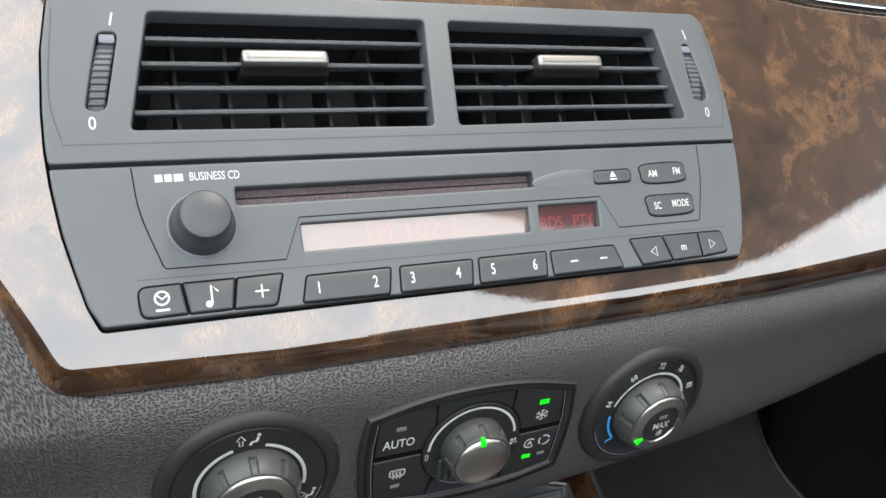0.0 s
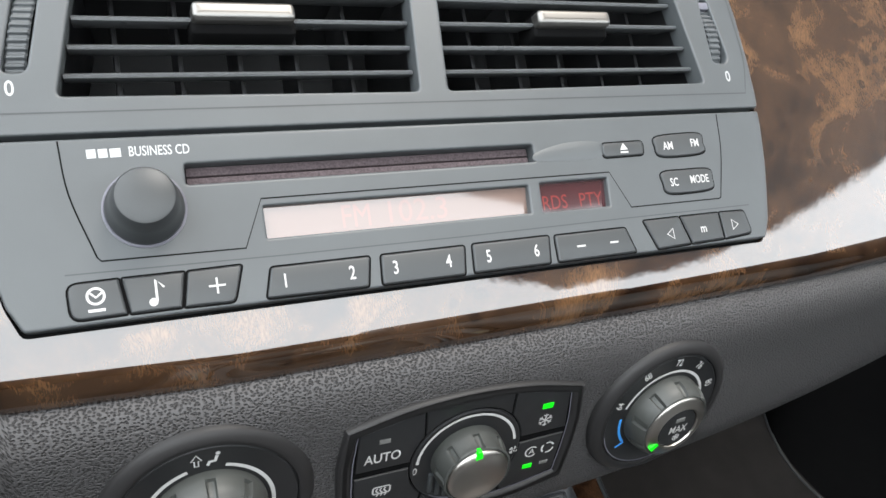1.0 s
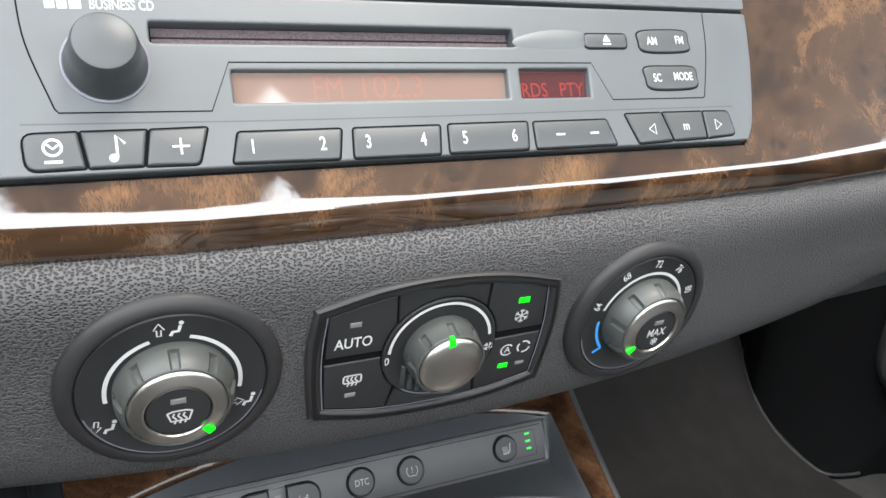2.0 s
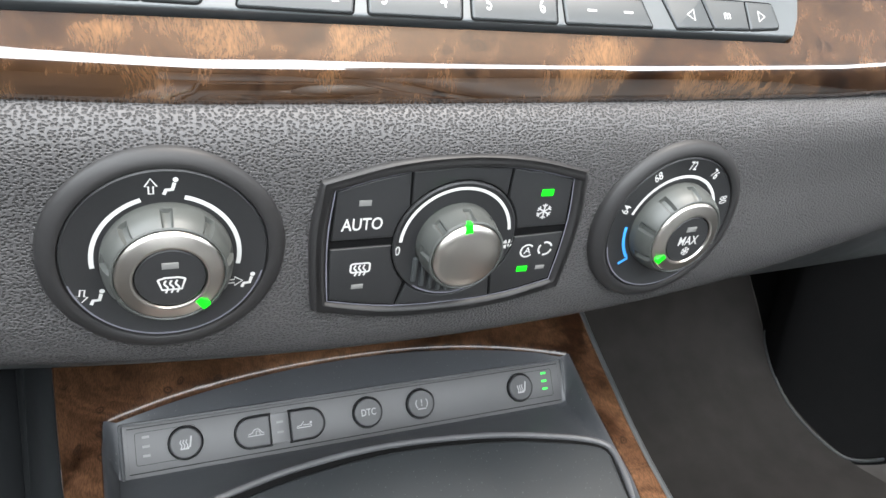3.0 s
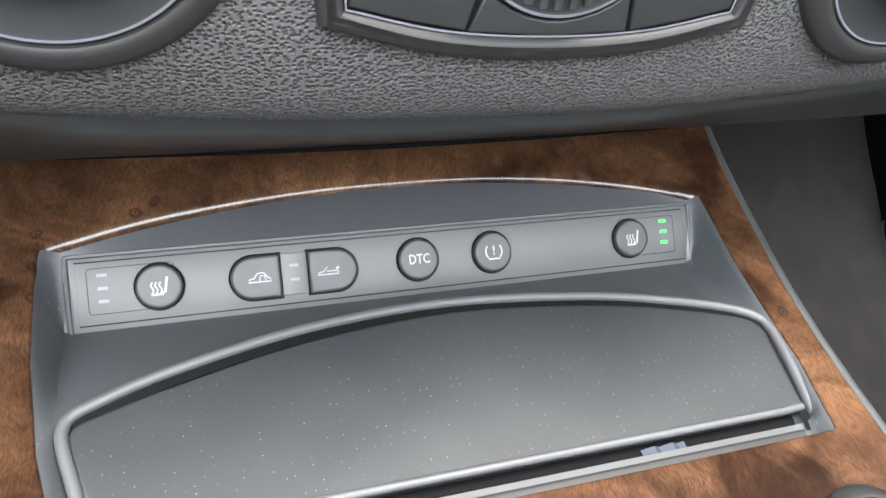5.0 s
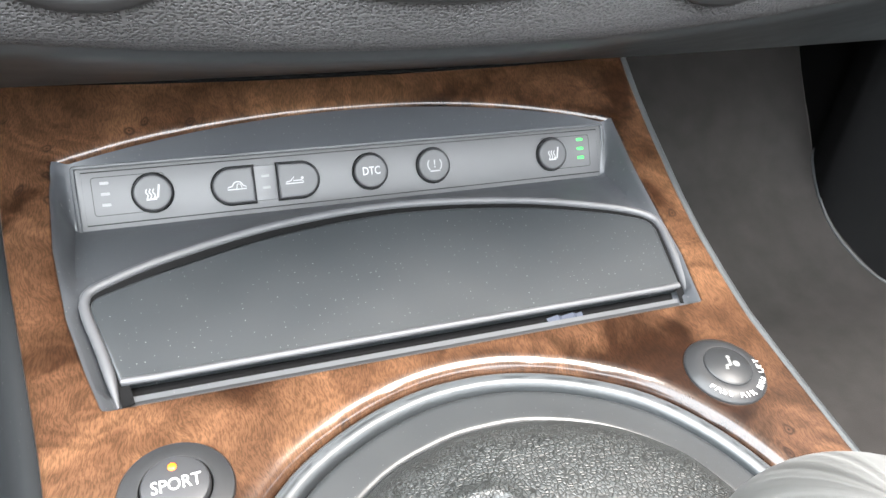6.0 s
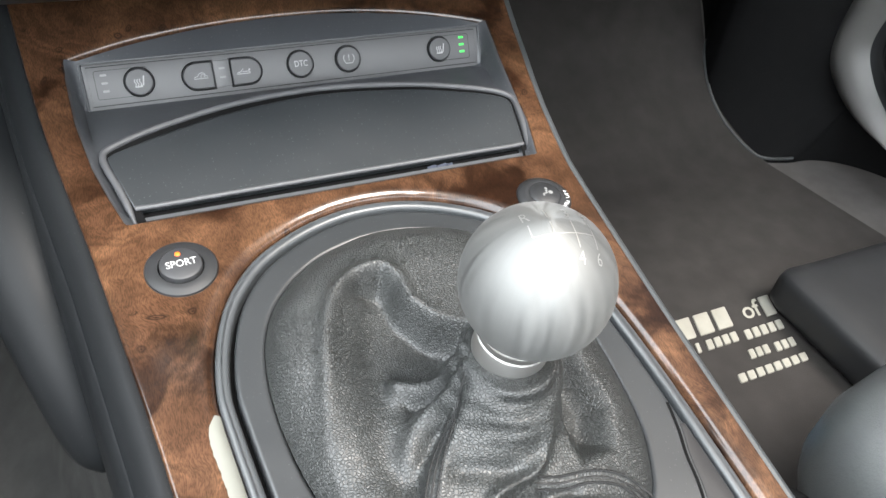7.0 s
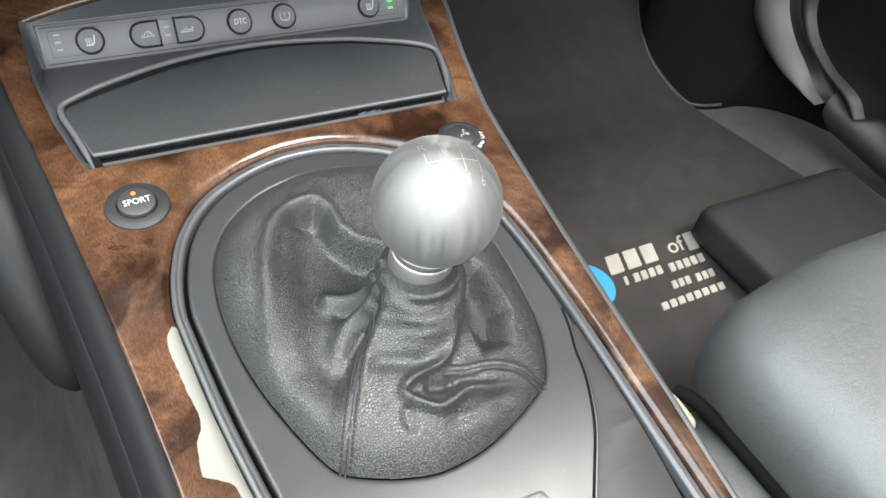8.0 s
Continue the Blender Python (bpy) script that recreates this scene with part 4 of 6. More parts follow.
def dial(name, label, cx, cy, deep, turn, cool):
    m = CLIMATE @ Matrix.Translation((cx * MM, cy * MM, deep * MM)) @ Matrix.Rotation(radians(turn), 4, "Y")
    t = thing(name, m, label, "dial", group="round climate dials")
    part("bezel", lathe_bm([(34.2, -8), (34.0, -1.6), (33.4, -0.5), (32.2, 0.4), (30.6, 1.1), (29.4, 1.2), (28.7, 0.8), (28.4, 0.0), (28.4, -2)], 0, 0, 96, cap=False), RUBBER, t, "matt black raised ring")
    part("dial_plate", lathe_bm([(28.2, -1.0), (28.2, 0.2), (27.7, 0.5), (27.1, 0.2), (2, 0.2)], 0, 0, 96), BLACK, t)
    part("plate_rim", stroke_bm(circle(0, 0, 27.6, 36, 195, 345), 0.5, 0.55), SLATE, t)
    n = 0.26
    if not cool:
        for a0, a1 in ((186, 108), (75, -12)):
            part("scale_arc", stroke_bm(circle(0, 0, 20.0, 24, a0, a1), 1.3, n), WHITE, t)
        for x, y, ax, ay, d in ((1.4, 22.6, -3.4, 23.0, 90), (-19.6, -12.4, -23.4, -11.4, 260), (22.4, -10.8, 18.6, -10.6, 0)):
            bm = seat_figure(x, y, 1.0, bmesh.new(), n)
            c, s = math.cos(radians(d)), math.sin(radians(d))
            pts = [(-2.2, 0.6), (-2.2, -0.6), (0.0, -0.6), (0.0, -1.6), (2.4, 0.0), (0.0, 1.6), (0.0, 0.6)]
            stroke_bm([(ax + px * c - py * s, ay + px * s + py * c) for px, py in pts], 0.45, n, True, bm)
            part("print", bm, WHITE, t)
    else:
        part("scale_arc", stroke_bm(circle(0, 0, 20.4, 40, 163, 2), 1.2, n), WHITE, t)
        for s, a in (("64", 160), ("68", 122), ("72", 86), ("76", 56), ("80", 21)):
            r = 24.6
            part("print", text_bm(s, 3.4, r * math.cos(radians(a)), r * math.sin(radians(a)), n, turn=a - 90 if a > 30 else -80, squeeze=0.75), WHITE, t)
        part("scale_arc", stroke_bm(circle(0, 0, 20.4, 14, 178, 222) + [(-18.8, -15.6)], 1.2, n), BLUE, t, "blue cold range mark")
    grip = part("knob", lathe_bm(knob_shape(18.0, 14.8), 0, 0, 200, wave=notch(9, 1.3, 3.4, 9.6), cap=False), SMOKE, t, "smoky grey notched rotary knob", angle=30)
    part("knob_ring", lathe_bm([(14.6, 8.8), (14.5, 9.9), (14.1, 10.4), (13.5, 10.7), (10.5, 11.6), (9.9, 11.5), (9.6, 10.8)], 0, 0, 96, cap=False), STEEL, grip, "satin metal ring", angle=25)
    b = part("push_button", lathe_bm([(9.4, 8.8), (9.4, 10.8), (9.0, 11.2), (2, 11.3)], 0, 0, 64), BLACK, grip, "black push button in the knob")
    top = 11.36
    part("indicator", plate_bm(box_loop(-2.2, 3.4, 2.2, 5.4), 11, top + 0.1, 0.1), MARK, b)
    if not cool:
        part("legend", heated_glass(0.2, -2.0, top, True), WHITE, b)
        a = radians(-48)
    else:
        part("legend", snowflake(0.6, -5.0, 1.8, top, text_bm("MAX", 3.8, 0.2, -0.6, top, squeeze=0.78)), WHITE, b)
        a = radians(216)
    c, s = math.cos(a), math.sin(a)
    q = [(10.4, -1.0), (14.2, -1.4), (14.2, 1.4), (10.4, 1.0)]
    part("pointer", plate_bm(rounded([(x * c - y * s, x * s + y * c) for x, y in q], 0.4, 2), 9.5, 11.7, 0.2), LED_GREEN, grip, "lit green pointer")
    return t


dial("air_distribution_dial", "black rotary dial for air distribution with notched knob", -89.6, -2.2, -0.8, 0.0, False)
dial("temperature_dial", "black rotary temperature dial with blue cold mark", 89.3, -4.0, -0.5, 2.5, True)

# ---- centre console ----
LEFT_WIDTH = [(-0.42, 0.094), (-0.25, 0.0955), (-0.167, 0.0975), (-0.085, 0.1015), (-0.02, 0.1075), (0.07, 0.1180), (0.15, 0.1300), (0.19, 0.1335), (0.26, 0.139)]
RIGHT_WIDTH = [(-0.42, 0.092), (-0.25, 0.0945), (-0.167, 0.0975), (-0.125, 0.0998), (-0.078, 0.1020), (-0.024, 0.1047), (0.03, 0.1085), (0.076, 0.1118), (0.12, 0.1188), (0.16, 0.1262), (0.19, 0.1298), (0.22, 0.1336), (0.26, 0.1385)]


def half_width(y, table=LEFT_WIDTH):
    for a, b in zip(table, table[1:]):
        if y <= b[0]:
            return a[1] + (b[1] - a[1]) * (y - a[0]) / (b[0] - a[0])
    return table[-1][1]


def drape(bm, step=0.008):
    """Lay a flat body onto the console's crown."""
    ys = [v.co.y for v in bm.verts]
    y = min(ys) + step
    while y < max(ys):
        bmesh.ops.bisect_plane(bm, geom=bm.verts[:] + bm.edges[:] + bm.faces[:], plane_co=(0, y, 0), plane_no=(0, 1, 0))
        y += step
    for v in bm.verts:
        v.co.z += crown(v.co.y)
    return bm


TOP_ARC = [(-115.2, 185.4), (-88, 192.8), (-60, 197.4), (-30, 200.2), (0, 200.9), (30, 200.2), (60, 197.0), (88, 191.4), (112.2, 184.6)]
UNIT_RIGHT = [(112.4, 188), (111.8, 174), (109.2, 144), (105.4, 112), (98.8, 87.2)]
UNIT_LEFT = [(115.8, 188), (116.6, 174), (116.0, 150), (112.4, 122), (107.6, 102), (103.4, 87.2)]
UNIT_LOOP = rounded(spline(TOP_ARC, 3) + UNIT_RIGHT[1:] + [(-x, y) for x, y in reversed(UNIT_LEFT[1:])], 1.6, 2)
RING_RIGHT = [(88.6, -160), (89.0, -99), (89.2, -49), (87.2, -8), (82.0, 18), (73.0, 39), (58.0, 57), (38.0, 69), (18.0, 75.6), (0, 77.4)]
RING_LEFT = [(-18.0, 75.6), (-38.0, 69), (-58.0, 57), (-73.0, 39), (-81.6, 18), (-85.4, -2), (-85.2, -18), (-82.6, -54), (-79.6, -80), (-74.0, -120), (-68.0, -160)]
RING_LOOP = spline(RING_RIGHT + RING_LEFT, 4) + [(-58, -240), (88.4, -240)]


def console():
    ys = [-0.30, -0.2, -0.16, -0.12, -0.08, -0.05, -0.02, 0.0, 0.025, 0.05, 0.075, 0.1, 0.12, 0.14, 0.16, 0.19, 0.235]
    outer = [(half_width(y, RIGHT_WIDTH) * 1000, y * 1000) for y in ys] + [(-half_width(y) * 1000, y * 1000) for y in reversed(ys)]
    bm = bmesh.new()
    edges = []
    for k, (p, b, d) in enumerate(((ccw(outer), 1.4, 1.4), (ccw(UNIT_LOOP)[::-1], 4.0, 2.6), (ccw(RING_LOOP)[::-1], 5.6, 4.2))):
        steps = [(-b + b * math.sin(j / 6 * math.pi / 2), -d + d * math.cos(j / 6 * math.pi / 2)) for j in range(7)] + [(0.0, -6.0)]
        steps = [(-b - 1.0, 0.0)] + steps
        rings = []
        for o, z in steps:
            ring = []
            for (x0, y0), (x1, y1), (x2, y2) in zip(p, offset(p, o), offset(p, 0.25 * o)):
                # round the switches the broad edge lies at the back only
                f = 1.0 if k != 1 else max(0.0, min(1.0, (y0 - 176) / 8))
                ring.append(bm.verts.new(((x2 + (x1 - x2) * f) * MM, (y2 + (y1 - y2) * f) * MM, z * (1.0 if z < -5.9 else 0.3 + 0.7 * f) * MM)))
            rings.append(ring)
        for r0, r1 in zip(rings, rings[1:]):
            for i in range(len(r0)):
                bm.faces.new((r0[i - 1], r0[i], r1[i], r1[i - 1]))
        edges += [bm.edges.get((rings[0][i - 1], rings[0][i])) for i in range(len(p))]
    bmesh.ops.triangle_fill(bm, use_beauty=True, edges=edges, normal=(0, 0, 1))
    ob = part("console_trim", drape(bm), WOOD_WARM, angle=60)
    tagged(ob, "glossy reddish burl walnut console top, lacquer worn beside the gear lever", "trim", kind="structure")
    # lacquer peeled away beside the gear surround, down the rolled edge
    edge = [(y, x) for x, y in reversed(RING_LEFT)]
    torn = [(-150, -76), (-120, -79), (-100, -80.5), (-92, -82.3), (-88, -83.0), (-86, -84.4), (-80, -92.9), (-76, -92.6), (-70, -91.8), (-66, -91.2), (-62, -88.6), (-57, -87.6), (-50, -88.4), (-44, -89.4), (-34, -90.2), (-25, -91.2), (-19, -91.0), (-16, -90.0), (-12, -87.6)]

    def along(table, y):
        for (y0, x0), (y1, x1) in zip(table, table[1:]):
            if y <= y1:
                return x0 + (x1 - x0) * max(0.0, y - y0) / (y1 - y0)
        return table[-1][1]

    rows = []
    for k in range(139):
        y = -150 + k
        x1 = along(edge, y) - 0.3
        x0 = min(x1 - 0.05, along(torn, y) + 0.35 * noise.noise(Vector((y * 0.45, 0, 0))))
        line = []
        for j in range(9):
            x = x0 + (x1 - x0) * j / 8
            q = max(0.0, 1 - (along(edge, y) - x) / 5.6)
            line.append((x * MM, y * MM, crown(y * MM) + (-4.2 + 4.2 * math.sqrt(max(0.0, 1 - q * q)) + 0.18) * MM))
        rows.append(line)
    ob = part("trim_worn_patch", grid_bm(rows), BARE, angle=60)
    tagged(ob, "pale cream patch where the wood lacquer has peeled", "trim", kind="structure")


BARE = plastic("bare_cream_primer", (0.165, 0.168, 0.148), 0.4, amount=0.2)
console()


# base colour lowered to take in the shade on the driver's side
FLANK = plastic("shaded_flank_plastic", (0.011, 0.0120, 0.0130), 0.5, gloss=0.15, dust=0.03)


def console_sides():
    ys = [-0.42 + 0.02 * k for k in range(34)]
    rows = []
    for q, z in ((0.0, -0.0012), (0.0012, -0.0006), (0.0030, -0.0012), (0.0042, -0.004), (0.006, -0.012), (0.014, -0.05), (0.020, -0.10)):
        rows.append([(half_width(y, RIGHT_WIDTH) + q, y, crown(y) + z) for y in ys])
    ob = part("console_side", grid_bm(rows), GREY_DARK, angle=60)
    tagged(ob, "dark grey plastic console flank on the passenger side", "trim", kind="structure")
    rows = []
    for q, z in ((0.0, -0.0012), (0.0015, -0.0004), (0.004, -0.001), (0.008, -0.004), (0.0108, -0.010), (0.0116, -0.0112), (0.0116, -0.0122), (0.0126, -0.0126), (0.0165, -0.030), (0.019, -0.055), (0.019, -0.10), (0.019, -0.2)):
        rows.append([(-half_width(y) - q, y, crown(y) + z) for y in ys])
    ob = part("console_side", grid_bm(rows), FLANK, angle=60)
    tagged(ob, "dark grey plastic console flank on the driver side", "trim", kind="structure")


console_sides()

LID = plane((0, 0.10, 0.3615), (0, 0.956, 0.292))
STRIP = plane((0, 0.174, 0.370), (0, 0.507, 0.862))
RING_TOP = [(-109.0, 31.0), (-104.5, 35.4), (-81.0, 43.6), (-44.0, 52.2), (0.0, 55.4), (48.0, 51.0), (80, 43.6), (98.0, 37.8), (104.6, 33.0), (106.2, 29.0)]


def ring_v(x):
    for a, b in zip(RING_TOP, RING_TOP[1:]):
        if x <= b[0]:
            return a[1] + (b[1] - a[1]) * (x - a[0]) / (b[0] - a[0])
    return RING_TOP[-1][1]


def unit_top(x):
    """Where the black unit meets the wood behind it."""
    return 0.2004 - (x / 0.1142) ** 2 * 0.0155


def unit_height(x, y, edge):
    """Height of the black switch unit: sloping top, switch strip, valley and lid seat."""
    v = max(10.0, ring_v(x * 1000)) * MM
    yr, zr = 0.10 + 0.956 * v, 0.3615 + 0.292 * v
    top = unit_top(x) + 0.0005
    if y >= 0.1845:
        z = 0.3872 + (crown(top) - 0.002 - 0.3872) * (y - 0.1845) / max(0.002, top - 0.1845)
    elif y >= 0.1735:
        z = 0.3688 + (0.3872 - 0.3688) * (y - 0.1735) / 0.011
    elif y >= yr:
        f = (0.1735 - y) / (0.1735 - yr)
        z = 0.3688 + (zr - 0.0004 - 0.3688) * f ** 1.3
    else:
        z = 0.3615 + 0.292 * (y - 0.10) / 0.956 - (0.0035 if y > 0.0955 else 0.0006)
    k = max(0.0, min(1.0, edge / 0.006))
    k = k * k * (3 - 2 * k)
    return (crown(y) - 0.0009) * (1 - k) + z * k


def switch_unit():
    t = thing("switch_panel", Matrix.Identity(4), "black plastic switch panel set in the wooden console", "switch panel")
    cuts = [0.0875, 0.090, 0.0925, 0.095, 0.0956, 0.098] + [0.10 + 0.003 * k for k in range(24)] + [0.1734, 0.1738, 0.176, 0.178, 0.180, 0.182, 0.1843]
    us = [-1, -0.995, -0.985, -0.97, -0.955] + [-0.93 + 0.0465 * k for k in range(41)] + [0.955, 0.97, 0.985, 0.995, 1]
    sheet = []
    for j in range(len(cuts) + 7):
        line = []
        for u in us:
            table = [(q[1] / 1000, q[0] / 1000) for q in reversed(UNIT_LEFT if u < 0 else UNIT_RIGHT)]
            if j < len(cuts):
                y = cuts[j]
                x = half_width(max(y, table[0][0]), table) * u
            else:
                x = table[-1][1] * u
                y = 0.1847 + (max(0.186, unit_top(x)) - 0.1847) * (j - len(cuts) + 1) / 7
            line.append((x, y, unit_height(x, y, half_width(max(y, table[0][0]), table) * (1 - abs(u)))))
        sheet.append(line)
    part("frame", grid_bm(sheet), BLACK_SATIN, t, angle=50)
    strip = part("switch_strip", plate_bm(box_loop(-109.0, -1.4, 106.6, 20.8, 1.2), -3, 0.0, 0.35, seg=2), STRIP_GREY, t, "dark grey switch strip")
    strip.matrix_world = STRIP
    part("groove", stroke_bm(box_loop(-107.2, 0.4, 104.4, 19.4), 0.35, 0.04, True), BLACK_HOLE, strip)
    rim = part("strip_rim", plate_bm(box_loop(-110.6, -2.9, 108.2, 22.0, 1.6), -4, 0.75, 0.7, [box_loop(-109.0, -1.4, 106.6, 20.8, 0.8)], 4), BLACK_SATIN, t, "thin raised rim round the switches")
    rim.matrix_world = STRIP

    def press(loop, legend, h=2.4, label="round black push button"):
        part("well", fill_bm(offset(ccw(loop), 0.6), 0.06), BLACK_HOLE, strip)
        b = part("push_button", plate_bm(loop, 0, h, 1.1, seg=5), BUTTON, strip, label)
        if legend is not None:
            part("legend", legend, WHITE_DIM, b)
        return b

    def heated_seat(x, y, h):
        bm = stroke_bm([(x + 0.6, y - 1.8), (x + 1.6, y - 1.8), (x + 2.4, y + 2.8)], 0.7, h)
        for d in (-2.2, -1.0, 0.2):
            stroke_bm(spline([(x + d, y - 2.2), (x + d + 0.5, y - 0.9), (x + d - 0.2, y + 0.3), (x + d + 0.3, y + 1.4)], 3), 0.42, h, bm=bm)
        stroke_bm([(x - 2.4, y - 2.4), (x + 1.2, y - 2.4)], 0.6, h, bm=bm)
        return bm

    h = 2.46
    press(circle(-84.0, 10.2, 6.9, 40), heated_seat(-84.0, 10.2, h), label="round black heated seat button")
    press(circle(80.8, 10.3, 6.9, 40), heated_seat(80.8, 10.3, h), label="round black heated seat button")
    press(circle(-1.6, 10.4, 7.0, 40), text_bm("DTC", 3.2, -1.6, 10.4, h, squeeze=0.8), label="round black stability control button")
    bm = stroke_bm(circle(25.4, 10.6, 3.0, 10, 140, 225), 0.5, h)
    stroke_bm(circle(25.4, 10.6, 3.0, 10, -45, 40), 0.5, h, bm=bm)
    stroke_bm([(23.2, 8.0), (27.6, 8.0)], 0.5, h, bm=bm)
    text_bm("!", 3.2, 25.4, 10.8, h, bm=bm)
    press(circle(25.4, 10.4, 7.0, 40), bm, label="round black tyre pressure button")
    left = circle(-55.6, 9.8, 6.9, 24, 90, 270)
    roof_up = stroke_bm([(-57.8, 8.4), (-57.4, 9.3), (-56.0, 9.6)] + spline([(-56.0, 9.6), (-54.9, 11.0), (-53.0, 11.1), (-51.8, 9.6)], 3)[1:] + [(-51.0, 9.3), (-50.8, 8.4)], 0.38, h, True)
    stroke_bm([(-54.4, 8.6), (-54.0, 10.4), (-52.8, 10.2), (-52.4, 8.8)], 0.3, h, bm=roof_up)
    press([(-47.6, 16.7), (-56.2, 16.7)] + [(x - 0.6, y) for x, y in left[1:-1]] + [(-56.2, 2.9), (-47.6, 2.9)], roof_up, label="half-round black roof opening button")
    right = circle(-30.2, 9.8, 6.9, 24, -90, 90)
    bm = stroke_bm([(-36.0, 8.6), (-35.6, 9.3), (-34.0, 9.6), (-32.6, 11.2), (-33.0, 9.6), (-29.8, 9.6), (-29.2, 9.2), (-29.2, 8.6)], 0.38, h, True)
    fill_bm(circle(-29.4, 10.4, 0.55, 10), h, bm)
    press([(-38.6, 2.9), (-29.6, 2.9)] + [(x + 0.6, y) for x, y in right[1:-1]] + [(-29.6, 16.7), (-38.6, 16.7)], bm, label="half-round black roof closing button")
    part("indicator_cover", plate_bm(box_loop(-47.2, 3.2, -39.0, 16.6, 0.3), -1, 0.5, 0.2), STRIP_GREY, strip)
    for x, ys, lit in ((-99.9, (15.2, 11.3, 7.4), False), (95.6, (15.6, 11.6, 7.6), True), (-43.1, (12.6, 8.1), False)):
        for y in ys:
            part("indicator", plate_bm(box_loop(x - 1.5, y - 0.55, x + 1.5, y + 0.55, 0.25, 2), -0.5, 0.6 if x > -50 and x < 0 else 0.18, 0.05), LED_GREEN_SOFT if lit else INDICATOR, strip, "lit green indicator" if lit else "unlit indicator")
    for x0, x1 in ((-104.2, -79.6), (76.4, 100.2)):
        part("groove", stroke_bm(box_loop(x0, 3.6, x1, 17.4, 1.2, 3), 0.18, 0.05, True), BLACK_HOLE, strip)
    # bead round the lid, and a black strip painting the gap's shade inside it
    path = spline([(-99.6, -9), (-101.6, 3), (-103.8, 13), (-106.0, 21), (-107.4, 27.0)], 4)[:-1] + spline([(-107.6, 29.0), (-106.2, 33.2), (-100.0, 36.8), (-81.0, 43.8), (-44.0, 52.4), (0.0, 55.6), (48.0, 51.2), (80, 43.8), (97.0, 38.0), (104.2, 33.0), (105.6, 28.0)], 5)[:-1] + spline([(105.6, 27.0), (103.6, 14), (101.0, 2), (98.4, -9)], 4)
    count = len(path) - 1
    part("lid_bead", tube_bm([LID @ Vector((x * MM, y * MM, 0.0003)) for x, y in path], [0.0017 * min(1.0, 0.3 + 0.2 * min(i, count - i)) for i in range(count + 1)], 12), BEAD, t, "raised rounded bead", angle=80)
    inner = []
    for i in range(count + 1):
        a, b = Vector(path[max(0, i - 1)]), Vector(path[min(count, i + 1)])
        d = (b - a).normalized()
        inner.append((path[i][0] + 2.7 * d.y, path[i][1] - 2.7 * d.x))
    part("lid_gap_shade", stroke_bm(inner, 3.6, 0.15), BLACK_HOLE, t, "black strip drawn in as the shaded gap round the lid").matrix_world = LID
    part("lid_gap_shade", box_bm(-103, -6.0, -6.5, 101, -0.2, -3.2), BLACK_HOLE, t).matrix_world = LID
    part("sill", plate_bm(rounded([(-102.4, -13.2), (98.2, -13.2), (99.4, -6.6), (-103.6, -6.6)], 1.0, 2), -5, -0.4, 1.2, seg=4), BLACK, t).matrix_world = LID
    return t


BEAD = plastic("grey_satin_edge_plastic", (0.056, 0.057, 0.061), 0.48, gloss=0.5)
STRIP_GREY = plastic("charcoal_strip_plastic", (0.056, 0.056, 0.0580), 0.45)
BUTTON = plastic("soft_black_button", (0.029, 0.0295, 0.0315), 0.45)
WHITE_DIM = plastic("light_grey_print", (0.29, 0.29, 0.29), 0.6, amount=0.05)
INDICATOR = plastic("grey_indicator_lens", (0.138, 0.138, 0.138), 0.4)
LED_GREEN_SOFT = glow("soft_green_led", (0.03, 1.0, 0.08), 0.10)
switch_unit()


def storage_lid():
    loop = spline([(-106.0, 27.0), (-104.6, 30.6), (-99.0, 33.0), (-80.6, 38.6), (-43.6, 47.2), (0.0, 51.0), (47.0, 47.0), (80, 39.8), (96.4, 34.4), (101.4, 31.0), (102.6, 27.0)], 4) + [(97.8, -1.0)] + [(-98.8, -1.0)]
    bm = plate_bm(loop, -5.0, 0.9, 0.9, seg=4)
    for v in bm.verts:
        # gently crowned, with a raised front lip
        v.co.z += 0.0012 * (1 - (v.co.x / 0.1) ** 2) * 0.5
    ob = part("storage_lid", bm, PANEL, angle=50)
    ob.matrix_world = LID
    tagged(ob, "dusty black soft-touch lid of the console tray", "lid")
    part("front_lip", tube_bm([(-0.0985, -0.0006, 0.0006)] + [(-0.0985 + 0.197 * k / 20, -0.0010, 0.0006 + 0.0006 * (1 - (k / 10 - 1) ** 2)) for k in range(1, 20)] + [(0.0972, -0.0006, 0.0006)], 0.0013, 8), BEAD, ob, "rounded front lip", angle=80)
    scrap = part("paper_scrap", grid_bm([[(0.041 + 0.002 * i, -0.0072 + 0.0022 * j, -0.0026 + 0.0012 * ((i * 7 + j * 3) % 3) / 2) for i in range(8)] for j in range(3)]), SCRAP, angle=20)
    scrap.matrix_world = LID
    tagged(scrap, "crumpled pale blue scrap under the tray lid", "paper")


def lint():
    """A curled scrap of white lint under the edge of the dashboard."""
    p = Vector((0.1180, 0.1690, 0.4327))
    ob = part("lint", tube_bm([p + Vector(q) for q in ((-0.0022, 0.0, -0.0004), (-0.0008, -0.0003, 0.0002), (0.001, -0.0002, 0.0003), (0.0022, 0.0, 0.0001))], [0.0003, 0.0007, 0.0006, 0.0003], 6), WHITE, angle=60)
    tagged(ob, "small white scrap of lint under the dashboard edge", "lint")


lint()
SCRAP = plastic("pale_blue_paper", (0.020, 0.025, 0.04), 0.7, amount=0.3)
storage_lid()


def on_crown(x, y, lift=0.0):
    """A frame lying on the console at x, y (millimetres)."""
    yy = y * MM
    d = (crown(yy + 0.004) - crown(yy - 0.004)) / 0.008
    return plane((x * MM, yy, crown(yy) + lift * MM), (0, 1, d))


